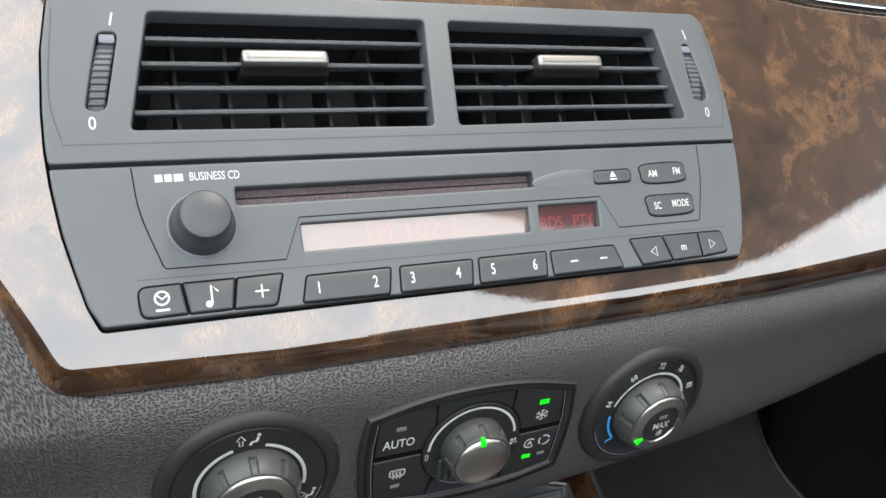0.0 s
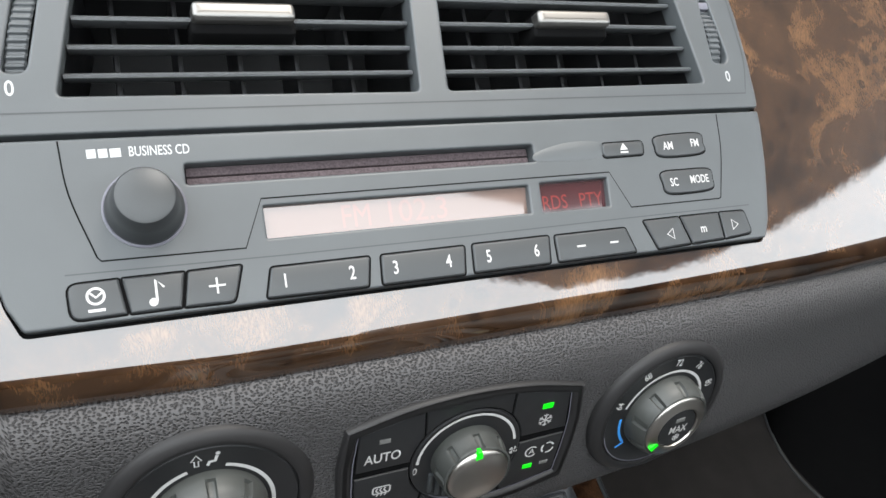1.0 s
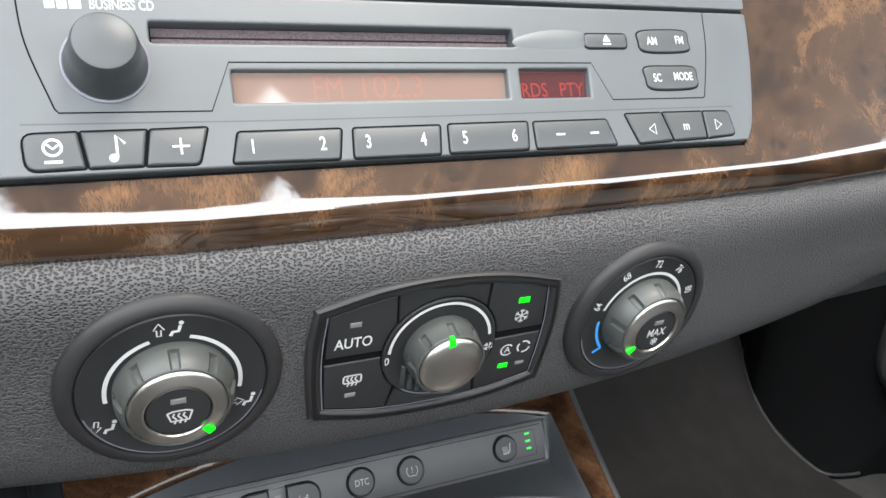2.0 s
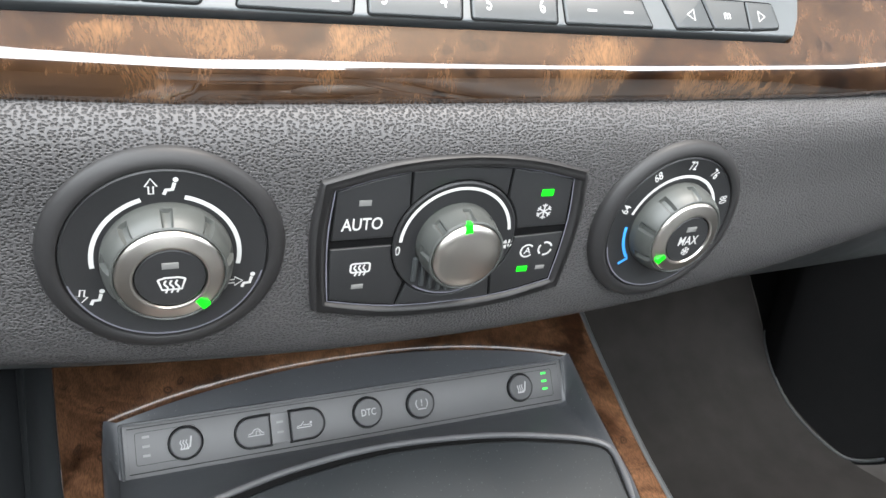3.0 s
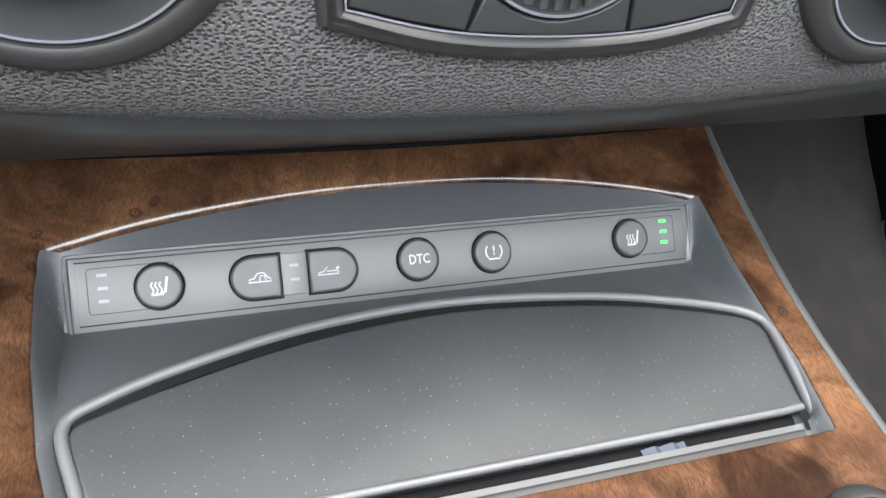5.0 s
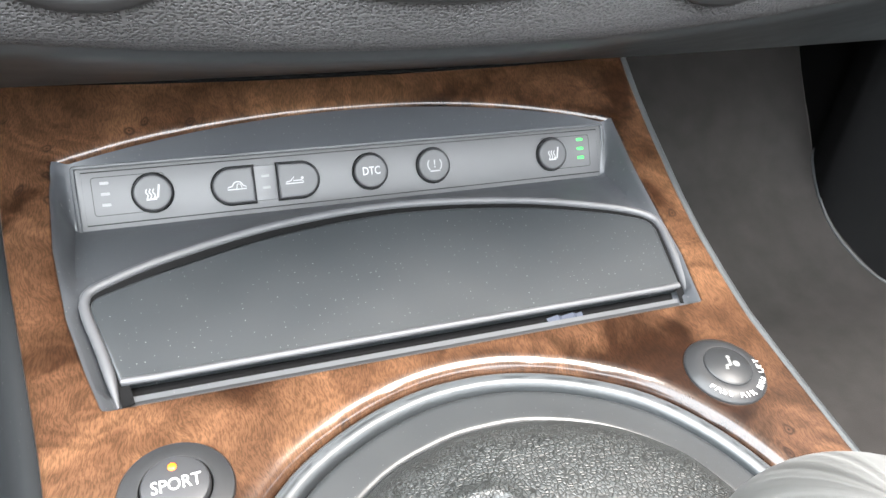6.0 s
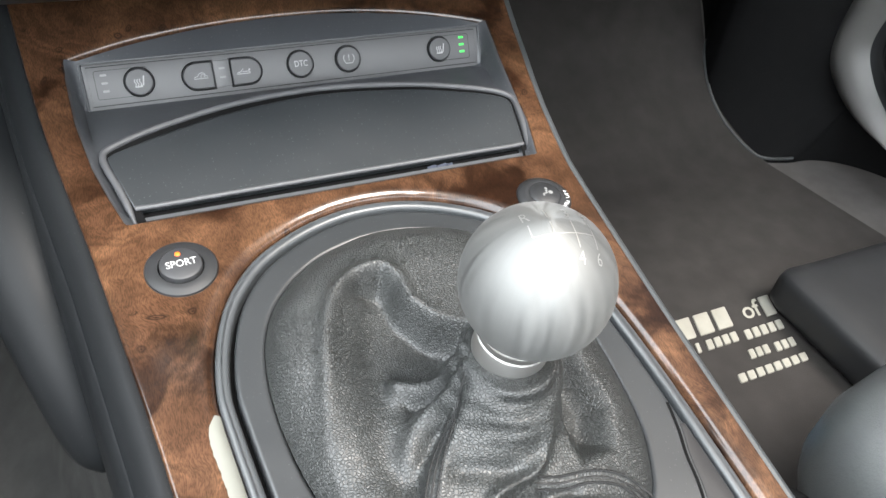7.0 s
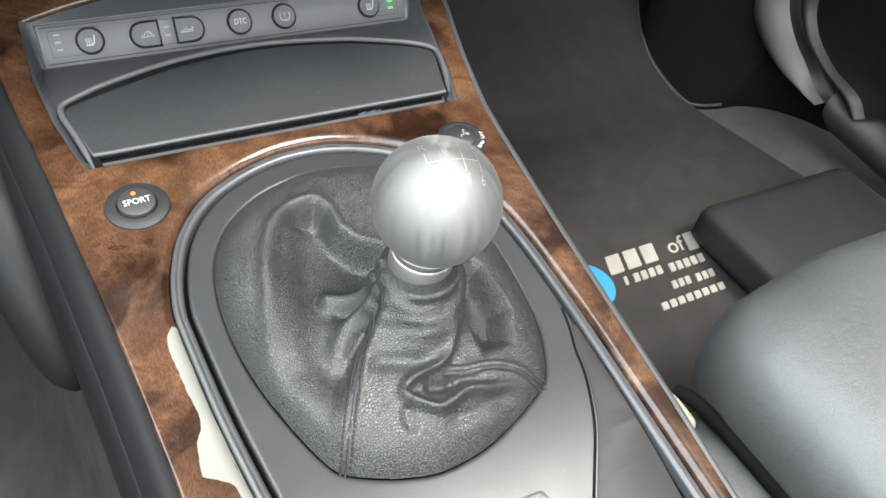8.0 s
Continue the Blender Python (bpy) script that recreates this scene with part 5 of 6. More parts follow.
def sport_button():
    t = thing("sport_button", on_crown(-86.2, 57.4), "round black sport mode button lit by an amber dot", "button")
    part("collar", lathe_bm([(14.6, -0.5), (14.6, 0.3), (14.2, 0.9), (12, 1.6), (9.8, 2.1), (9.2, 2.0), (9.0, 0.9)], 0, 0, 72, cap=False), BLACK, t, "black domed collar")
    part("well", lathe_bm([(9.2, 0.8), (2, 0.8)], 0, 0, 32), BLACK_HOLE, t)
    b = part("push_button", lathe_bm([(8.6, 0.8), (8.6, 3.0), (8.2, 3.7), (7.2, 4.1), (1, 4.2)], 0, 0, 64), BUTTON, t, "round push button")
    part("legend", text_bm("SPORT", 3.6, 0.2, -0.4, 4.25, squeeze=0.8, turn=2, bold=0.004), WHITE, b)
    part("indicator", lathe_bm([(1.15, 3.9), (1.1, 4.4), (0.7, 4.65), (0.2, 4.7)], -0.4, 4.8, 20), LED_AMBER, b, "lit amber dot")


sport_button()


def airbag_lamp():
    t = thing("airbag_indicator", on_crown(86.0, 56.4), "round black airbag indicator with white lettering", "indicator")
    part("collar", lathe_bm([(13.8, -0.5), (13.8, 0.4), (13.4, 1.0), (11, 2.2), (8.6, 3.0), (8.0, 2.8)], 0, 0, 72, cap=False), BLACK, t, "black domed collar")
    lens = part("lens", lathe_bm([(8.2, 2.0), (8.0, 3.2), (7.2, 3.8), (1, 4.1)], 0, 0, 56), BLACK, t, "smoked round lens")
    bm = seat_figure(-0.4, 0.2, 1.0, bmesh.new(), 4.14)
    fill_bm(circle(2.4, -0.6, 1.2, 14), 4.14, bm)
    part("legend", bm, MARK, lens)
    words = "PASS AIR BAG OFF"
    bm = bmesh.new()
    for i, c in enumerate(words):
        if c != " ":
            a = radians(205 + (i + 0.5) * 160 / len(words))
            text_bm(c, 2.9, 11.2 * math.cos(a), 11.2 * math.sin(a), 2.35, turn=math.degrees(a) + 90, squeeze=0.75, bm=bm)
    part("legend", bm, WHITE, t)


airbag_lamp()

# ---- gear lever ----


def dished(bm):
    """The rear of the surround curves down."""
    for v in bm.verts:
        v.co.z -= 1.4 * max(0.0, -0.095 - v.co.y) ** 2
    return bm


def shifter_panel():
    t = thing("shifter_panel", Matrix.Identity(4), "slate grey plastic surround of the gear lever", "panel")
    loop = ccw(RING_LOOP)
    part("rail", drape(plate_bm(offset(loop, -0.3), -8, -2.2, 2.0, [offset(loop, -5.6)], 6)), SLATE_DARK, t, "dark grey rounded rail", angle=60)
    part("gap", drape(plate_bm(offset(loop, -5.4), -12, -8.0, 0.2, [BOOT_LOOP])), BLACK_HOLE, t)
    part("panel", dished(drape(plate_bm(offset(loop, -7.4), -9, -2.6, 1.8, [BOOT_LOOP], 5))), SLATE_MID, t, angle=60)
    # the side plate behind the curved joint
    rear = spline([(80.4, -60), (77.5, -72), (74, -82), (70.6, -96), (62, -116), (51, -133), (43, -145), (30, -165), (20, -200)], 4)
    part("joint", dished(drape(stroke_bm(rear, 1.3, -2.45))), BLACK_HOLE, t)
    side = [(x + 1.2, y - 0.6) for x, y in rear[3:]] + [(81.4, -200), (81.6, -120), (81.8, -70)]
    part("side_plate", dished(drape(plate_bm(side, -6, -2.2, 0.5))), RUBBER, t, "dark grey side plate")
    mark = part("slot_frame", dished(drape(plate_bm(rounded([(4, -150), (30, -150), (26, -131.5), (8, -131.5)], 2.5, 3), -3, -1.7, 0.3, [rounded([(6.6, -148), (27.4, -148), (24, -133.6), (9.6, -133.6)], 1.8, 3)]))), BLACK_SATIN, t)
    part("slot_floor", dished(drape(fill_bm(rounded([(6.6, -148), (27.4, -148), (24, -133.6), (9.6, -133.6)], 1.8, 3), -2.1))), WHITE_DIM, mark)


SLATE_DARK = plastic("dark_slate_plastic", (0.048, 0.052, 0.055), 0.34, gloss=0.65)
SLATE_MID = plastic("dark_slate_satin_plastic", (0.023, 0.0250, 0.0265), 0.36, dust=0.06, gloss=0.6)
BOOT_RIGHT = [(-8, -110.4), (12, -108.4), (30, -102.2), (46, -94.6), (53.4, -88.6), (59.6, -77), (64.6, -62), (67.6, -36), (68.0, -10), (63.6, 14), (53.0, 34.5), (36, 48.6), (16, 56.0)]
BOOT_LEFT = [(0, 57.4), (-14, 56.0), (-33, 49.6), (-51, 35.5), (-62, 17), (-66.4, -6), (-66.0, -30), (-62.4, -52), (-55.6, -75), (-49.4, -90.4), (-44.4, -97.2), (-34, -103.0), (-22, -107.6)]
BOOT_LOOP = spline(BOOT_RIGHT + BOOT_LEFT, 4, True)
shifter_panel()

NECK = Vector((0.0105, -0.0415, 0.3830))
KNOB = Vector((0.0130, -0.0440, 0.4170))


RN = 0.0136
RIM = sorted((math.atan2(y * MM - NECK.y, x * MM - NECK.x), math.hypot(x * MM - NECK.x, y * MM - NECK.y)) for x, y in BOOT_LOOP)


def rim_radius(a):
    for i in range(len(RIM)):
        if RIM[i][0] >= a:
            break
    else:
        i = 0
    (a0, r0), (a1, r1) = RIM[i - 1], RIM[i]
    f = ((a - a0) % (2 * math.pi)) / max(1e-6, (a1 - a0) % (2 * math.pi))
    return r0 + (r1 - r0) * min(1.0, f)


def fold(x, y, path, height, width):
    """Height of a soft ridge along a path, millimetres."""
    best, along = 1e9, 0.0
    for i in range(len(path) - 1):
        ax, ay = path[i]
        dx, dy = path[i + 1][0] - ax, path[i + 1][1] - ay
        f = max(0.0, min(1.0, ((x - ax) * dx + (y - ay) * dy) / (dx * dx + dy * dy)))
        q = math.hypot(x - ax - dx * f, y - ay - dy * f)
        if q < best:
            best, along = q, (i + f) / (len(path) - 1)
    if best > 3 * width:
        return 0.0
    ends = min(1.0, 4 * along + 0.05, 4 * (1 - along) + 0.05)
    ends = ends * ends * (3 - 2 * ends)
    return height * ends * math.exp(-(best / width) ** 2)


FOLDS = [(spline(p, 3), h, w) for p, h, w in (
    # rolled crest of the skirt where it drops into the hollow
    ([(-56, -52), (-52, -33), (-46, -12), (-41, 4), (-34, 17), (-23, 25), (-12, 26), (-8, 18), (-8, 8), (-3, 0), (6, -8)], 2.6, 3.6),
    # folds that fan out from the sleeve on the driver's side
    ([(-6, -33), (-12, -31), (-18, -29), (-24, -26.5), (-30, -24)], 7.0, 5.0),
    ([(-12, -37), (-20, -35), (-28, -33)], -2.2, 3.4),
    ([(-10, -45), (-17, -44), (-24, -45), (-29, -50), (-32, -57), (-33, -66)], 4.2, 5.0),
    ([(-20, -51), (-24, -56), (-27, -63)], -1.6, 3.2),
    # the seam lies in a shallow groove between two swells
    ([(-10, -46), (-16, -53), (-26, -67), (-35, -82), (-44, -98)], 1.6, 4.2),
    ([(-10, -46), (-16, -53), (-26, -67), (-35, -82), (-44, -98)], -1.5, 1.1),
    # crease where the sleeve meets the lower puff
    ([(-24, -66), (-14, -70), (-4, -74), (5, -77)], -2.4, 3.0),
    # the tucked fold, the pocket behind it and the crease below
    ([(20, -60), (14, -69), (6, -76), (-4, -78), (-11, -80), (-14, -83.5), (-10, -88), (-3, -92.4), (4, -91.4), (11, -89.6), (20, -91), (32, -92), (45, -97)], 4.6, 2.1),
    ([(-6, -83), (2, -85), (9, -84)], -4.0, 2.6),
    ([(4, -86), (12, -85), (22, -87)], -2.6, 2.2),
    ([(-14, -87), (-16, -92), (-15, -98)], -2.0, 2.4),
    ([(-4, -97), (8, -98), (22, -96), (36, -99)], -2.0, 3.0),
    ([(8, -81), (20, -82), (32, -84), (41, -90), (46, -98)], 1.0, 3.4),
    ([(8, -81), (20, -82), (32, -84), (41, -90), (46, -98)], -0.9, 1.0),
    # gathers under the collar and creases across the sleeve
    ([(-4, -54), (4, -60), (14, -60), (22, -54)], 1.1, 1.7),
    ([(-6, -57), (4, -62.5), (15, -62.5), (23, -56)], -1.2, 1.6),
    ([(-2, -66), (8, -68), (18, -64)], 0.9, 2.2),
    ([(-1, -36), (-7, -33), (-13, -31)], 1.2, 1.8),
    ([(-3, -40), (-10, -38), (-16, -38)], -1.2, 1.8),
)]
HOLLOWS = [
    ([(-58, -58), (-54, -33), (-48, -12), (-43, 4), (-36, 18), (-24, 27), (-10, 28), (-5, 18), (-5, 6), (0, -3), (12, -10), (10, -42), (-8, -54), (-22, -64), (-35, -80), (-46, -84)], 12.0, 20.0, 0.75),
    ([(20, -18), (36, -14), (50, -34), (51, -60), (43, -78), (24, -80), (22, -60), (28, -44)], 11.0, 12.0, 0.0),
]


def hollow(x, y, loop, depth, soft, tilt):
    """Depth of a sunken field inside a closed line, millimetres; tilt deepens it towards the lever."""
    inside, best = False, 1e9
    for i in range(len(loop)):
        (ax, ay), (bx, by) = loop[i - 1], loop[i]
        if (ay > y) != (by > y) and x < (bx - ax) * (y - ay) / (by - ay) + ax:
            inside = not inside
        dx, dy = bx - ax, by - ay
        f = max(0.0, min(1.0, ((x - ax) * dx + (y - ay) * dy) / (dx * dx + dy * dy)))
        # the wall towards the lever is steeper
        span = soft if ax + bx < -60 else soft * (1 - 0.7 * tilt)
        best = min(best, math.hypot(x - ax - dx * f, y - ay - dy * f) / span)
    if not inside:
        return 0.0
    k = min(1.0, best)
    return -depth * k * k * (3 - 2 * k) * (1 - 0.5 * tilt + tilt * max(0.0, min(1.0, (x + 46) / 42)))


def boot_base(x, y):
    """Height of the unfolded boot over the plan, metres: a puffed rim, a skirt, a sleeve up to the neck."""
    dx, dy = x - NECK.x, y - NECK.y
    rad = math.hypot(dx, dy)
    edge = max(0.0, rim_radius(math.atan2(dy, dx)) - rad)
    ground = crown(y) - 0.0032
    roll = 0.0165 * (1 - math.exp(-edge / 0.0095))
    rise = NECK.z - ground - roll
    return ground + roll + rise * sleeve(dx, dy, rad)


def sleeve(dx, dy, rad):
    """Share of the sleeve in the height: steep on the passenger side, gentler towards the driver and the rear."""
    c, q = dx / max(rad, 1e-6), dy / max(rad, 1e-6)
    reach = 0.0084 + 0.0056 * max(0.0, -c) * max(0.0, 1 - 1.8 * max(0.0, q)) + 0.0032 * max(0.0, -q) ** 2 - 0.0020 * max(0.0, c) - 0.001 * max(0.0, q)
    return 1 / (1 + (max(0.0, rad - RN) / reach) ** (4.6 - 1.9 * max(0.0, -c)))


def boot_at(x, y, lift=0.0):
    """A point of the folded leather over the plan."""
    e = 0.0008
    z = boot_base(x, y)
    nx, ny = (boot_base(x - e, y) - boot_base(x + e, y)) / (2 * e), (boot_base(x, y - e) - boot_base(x, y + e)) / (2 * e)
    nrm = Vector((nx, ny, 1)).normalized()
    dx, dy = x - NECK.x, y - NECK.y
    rad = math.hypot(dx, dy)
    edge = max(0.0, rim_radius(math.atan2(dy, dx)) - rad)
    w = min(1.0, edge / 0.008) * min(1.0, max(0.0, rad - RN) / 0.004)
    d = sum(fold(x * 1000, y * 1000, *q) for q in FOLDS) + (1 - sleeve(dx, dy, rad)) * sum(hollow(x * 1000, y * 1000, *q) for q in HOLLOWS)
    d += 0.9 * noise.noise(Vector((x * 38, y * 38, z * 38))) + 0.35 * noise.noise(Vector((x * 110, y * 110, z * 70 + 4)))
    d += 0.10 * noise.noise(Vector((x * 230, y * 230, z * 150)))
    d += 0.8 * max(0.0, 1 - abs(rad - 0.024) / 0.012) * noise.noise(Vector((x * 60, y * 60, z * 330)))
    return Vector((x, y, z)) + nrm * (d * MM * w + lift)


def gear_lever():
    t = thing("gear_lever", Matrix.Translation((NECK.x, NECK.y, 0.345)), "gear lever with aluminium ball knob and black leather boot", "gear lever")
    inv = Matrix.Translation((-NECK.x, -NECK.y, -0.345))

    def put(name, bm, mat, label="", parent=None, angle=60):
        bm.transform(inv)
        return part(name, bm, mat, parent or t, label, angle)

    cols, rows = 260, 100
    rings = []
    for j in range(rows + 1):
        f = j / rows
        ring = []
        for k in range(cols):
            a = 2 * math.pi * k / cols - math.pi
            rim = rim_radius(a)
            rad = rim + (RN - rim) * (0.55 * f + 0.45 * (1 - (1 - f) ** 2.2))
            ring.append(boot_at(NECK.x + rad * math.cos(a), NECK.y + rad * math.sin(a)))
        rings.append(ring)
    rings.append([(NECK.x + 0.0126 * math.cos(2 * math.pi * k / cols - math.pi), NECK.y + 0.0126 * math.sin(2 * math.pi * k / cols - math.pi), NECK.z - 0.001) for k in range(cols)])
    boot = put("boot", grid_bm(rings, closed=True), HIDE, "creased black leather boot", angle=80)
    # two seams, a row of stitches on each side of them
    for way, span in (([(-8, -45), (-13, -49), (-18, -55), (-25, -64), (-34, -79), (-44.5, -98.5)], 0.35), ([(4, -79.5), (14, -82), (26, -83), (36, -86), (45, -91), (51.5, -93)], 0.0)):
        path = spline(way, 14)
        pts = [boot_at(x * MM, y * MM, -0.0001) for x, y in path]
        put("seam", tube_bm(pts, 0.00045, 6), THREAD, parent=boot)
        for off in (-1.9, 1.9):
            bm = bmesh.new()
            side = []
            for i in range(1, len(path)):
                (x0, y0), (x1, y1) = path[i - 1], path[i]
                q = math.hypot(x1 - x0, y1 - y0)
                side.append((x1 - (y1 - y0) / q * off, y1 + (x1 - x0) / q * off))
            for i in range(int(len(side) * span), len(side) - 1):
                (x0, y0), (x1, y1) = side[i], side[i + 1]
                count = max(1, round(math.hypot(x1 - x0, y1 - y0) / 2.0))
                for c in range(count):
                    f0, f1 = c / count, (c + 0.62) / count
                    a, b = [boot_at((x0 + (x1 - x0) * f) * MM, (y0 + (y1 - y0) * f) * MM, 0.0001) for f in (f0, f1)]
                    tube_bm([a, (a + b) / 2 + Vector((0, 0, 0.0003)), b], 0.00050, 5, bm=bm)
            tagged(put("stitching", bm, THREAD, parent=boot), kind="stuff")
    axis = (KNOB - NECK).normalized()
    turn = Vector((0, 0, 1)).rotation_difference(axis).to_matrix().to_4x4()
    knob = lathe_bm([(25.4 * math.cos(radians(a)), 25.4 * math.sin(radians(a))) for a in range(-62, 90, 4)], 0, 0, 72)
    place = Matrix.Translation(KNOB) @ turn
    knob.transform(place)
    ball = put("knob", knob, ALUMINIUM, "brushed aluminium ball knob")
    neck = lathe_bm([(13.5, -36), (13.5, -27.6), (13.2, -27.2), (12.7, -27.0), (13.2, -26.6), (13.2, -24.4), (12.6, -24.1), (12.6, -23.6), (13.0, -23.2), (12.6, -20.0)], 0, 0, 56, cap=False)
    neck.transform(place)
    put("collar", neck, STEEL_BRIGHT, "grooved metal collar")
    # engraved gate: grooves on top of the ball
    def on_ball(u, v, lift=25.48):
        d = Vector((u, v, 0))
        a = d.length / 25.4
        d = d.normalized() if d.length > 1e-6 else Vector((1, 0, 0))
        return Vector((d.x * math.sin(a), d.y * math.sin(a), math.cos(a))) * lift * MM

    lines = [[(-10.2, 5), (-10.2, 0)], [(-3.4, 5), (-3.4, -5)], [(3.4, 5), (3.4, -5)], [(10.2, 5), (10.2, -5)], [(-10.2, 0), (10.2, 0)]]
    flat = bmesh.new()
    for ln in lines:
        a, b = Vector(ln[0]), Vector(ln[1])
        stroke_bm([a + (b - a) * k / 6 for k in range(7)], 0.34, 0, bm=flat)
    for s, x, y in (("R", -10.2, 8.6), ("1", -3.4, 8.6), ("3", 3.4, 8.6), ("5", 10.2, 8.6), ("2", -3.4, -8.4), ("4", 3.4, -8.4), ("6", 10.2, -8.4)):
        text_bm(s, 4.4, x, y, 0, squeeze=0.8, bm=flat, bold=-0.01)
    for v in flat.verts:
        v.co = on_ball(v.co.x * 1000, v.co.y * 1000)
    flat.transform(place @ pose(0, 0, 0, 9, 0, -9))
    put("engraving", flat, ENGRAVE, "engraved gear pattern", parent=ball)


ENGRAVE = nodes_of("engraved_aluminium", (0.42, 0.42, 0.40), 0.5, 1.0)[0]
STEEL_BRIGHT = nodes_of("machined_steel", (0.42, 0.415, 0.40), 0.5, 1.0)[0]
gear_lever()

# ---- cabin round the console ----


def toe_height(y):
    """Rise of the floor towards the pedals."""
    return 1.9 * max(0.0, y - 0.33) ** 1.7


def footwell():
    xs = [0.118, 0.13, 0.15, 0.175, 0.20, 0.23, 0.27, 0.33, 0.40, 0.50, 0.60, 0.70, 0.80]
    rows = []
    for k in range(47):
        y = -0.9 + 0.038 * k
        row = []
        for x in xs:
            f = max(0.0, min(1.0, (0.23 - x) / 0.09))
            floor = 0.076 + toe_height(y)
            side = crown(max(-0.4, min(0.24, y))) - 0.06
            row.append((x, y, max(floor, floor * (1 - f ** 1.5) + side * f ** 1.5) + 0.0015 * noise.noise(Vector((x * 30, y * 30, 0)))))
        rows.append(row)
    ob = part("floor", grid_bm(rows), CARPET, angle=80)
    tagged(ob, "dark brown carpet in the passenger footwell", "carpet", kind="structure")
    rows = [[(-half_width(max(-0.4, min(0.24, y))) - q, y, max(z, z + max(0.0, y - 0.4) * 1.5)) for q, z in ((0.014, 0.27), (0.022, 0.22), (0.034, 0.14), (0.055, 0.085), (0.09, 0.06), (0.15, 0.05), (0.35, 0.05), (0.72, 0.05))] for y in [-0.9 + 0.04 * k for k in range(41)]]
    ob = part("floor", grid_bm(rows), CARPET_GREY, angle=80)
    tagged(ob, "grey carpet in the driver footwell", "carpet", kind="structure")
    ob = part("footwell_wall", grid_bm([[(-0.82, 0.74, z), (0.0, 0.74, z), (0.82, 0.74, z)] for z in (0.0, 0.35, 0.75)]), CARPET)
    tagged(ob, "dark carpeted front wall of the footwell", "wall", kind="structure")


footwell()


def kick_panel():
    foot = spline([(0.662, 0.74), (0.640, 0.53), (0.620, 0.485), (0.610, 0.450), (0.610, 0.412), (0.624, 0.364), (0.636, 0.346), (0.668, 0.337), (0.706, 0.334), (0.745, 0.320), (0.772, 0.294), (0.792, 0.256), (0.83, 0.15), (0.86, -0.2), (0.87, -0.9)], 4)
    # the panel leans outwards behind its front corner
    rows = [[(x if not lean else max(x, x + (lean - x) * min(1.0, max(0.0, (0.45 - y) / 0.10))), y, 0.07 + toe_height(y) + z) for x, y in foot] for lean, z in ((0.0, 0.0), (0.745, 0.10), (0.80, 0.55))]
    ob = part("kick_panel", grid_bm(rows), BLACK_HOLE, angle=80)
    tagged(ob, "black plastic footwell side panel", "panel", kind="structure")
    rim = part("kick_rim", tube_bm([(x, y, 0.0855 + toe_height(y)) for x, y in foot[6:30]], 0.0019, 8), GREY_DARK, angle=80)
    tagged(rim, "grey edge of the footwell side panel", "trim", kind="structure")


kick_panel()


def door():
    t = thing("door_1", Matrix.Identity(4), "black and grey door trim with rounded map pocket", "door", kind="structure")

    def band(outer, inner, bulge, mat, name, label, x=0.722):
        """A curved moulding between two edges (along, up), swelling into the cabin."""
        a, b = spline(outer, 8), spline(inner, 8)
        rows = []
        for j in range(9):
            f = j / 8
            rows.append([(x - bulge * math.sin(math.pi * f), p[0] + (q[0] - p[0]) * f, p[1] + (q[1] - p[1]) * f) for p, q in zip(a, b)])
        part(name, grid_bm(rows), mat, t, label, angle=80)

    rows = []
    for z in (0.10, 0.2, 0.4, 0.62, 0.75):
        rows.append([(0.80 + 0.05 * (0.35 - z if z < 0.35 else 0), y, z) for y in (0.5, 0.2, -0.1, -0.5, -0.9)])
    part("door_panel", grid_bm(rows), BLACK, t, "black door panel")
    edge = [(0.372, 0.340), (0.392, 0.267), (0.390, 0.206), (0.357, 0.171), (0.311, 0.150), (0.264, 0.146), (0.232, 0.145)]
    crest = [(0.318, 0.340), (0.335, 0.280), (0.338, 0.232), (0.312, 0.198), (0.274, 0.172), (0.250, 0.155), (0.230, 0.147)]
    band(edge, crest, 0.016, PALE, "pocket_rim", "pale grey rounded pocket rim")
    valley = [(0.296, 0.340), (0.316, 0.285), (0.322, 0.240), (0.298, 0.207), (0.256, 0.184), (0.214, 0.168), (0.19, 0.152)]
    band(crest, valley, -0.012, BLACK, "pocket_groove", "black groove inside the rim")
    lip = [(0.268, 0.340), (0.290, 0.290), (0.300, 0.248), (0.280, 0.214), (0.240, 0.190), (0.196, 0.178), (0.175, 0.160)]
    band(valley, lip, 0.010, RUBBER, "pocket_lip", "dark inner pocket lip")
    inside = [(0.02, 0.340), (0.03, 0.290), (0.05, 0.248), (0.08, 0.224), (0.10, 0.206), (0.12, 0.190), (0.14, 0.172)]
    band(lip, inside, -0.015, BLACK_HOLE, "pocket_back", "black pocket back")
    rows = []
    for u in range(13):
        a = radians(-60 + 15 * u)
        rows.append([(0.742 - 0.030 * math.cos(a) + k * 0.004, y, 0.150 - 0.012 * k + 0.026 * math.sin(a)) for k, y in enumerate((0.222, 0.21, 0.12, 0.0, -0.3))])
    part("armrest", grid_bm(rows), RUBBER, t, "black lower door pad", angle=80)


PALE = plastic("pale_grey_trim", (0.105, 0.102, 0.098), 0.42)
door()


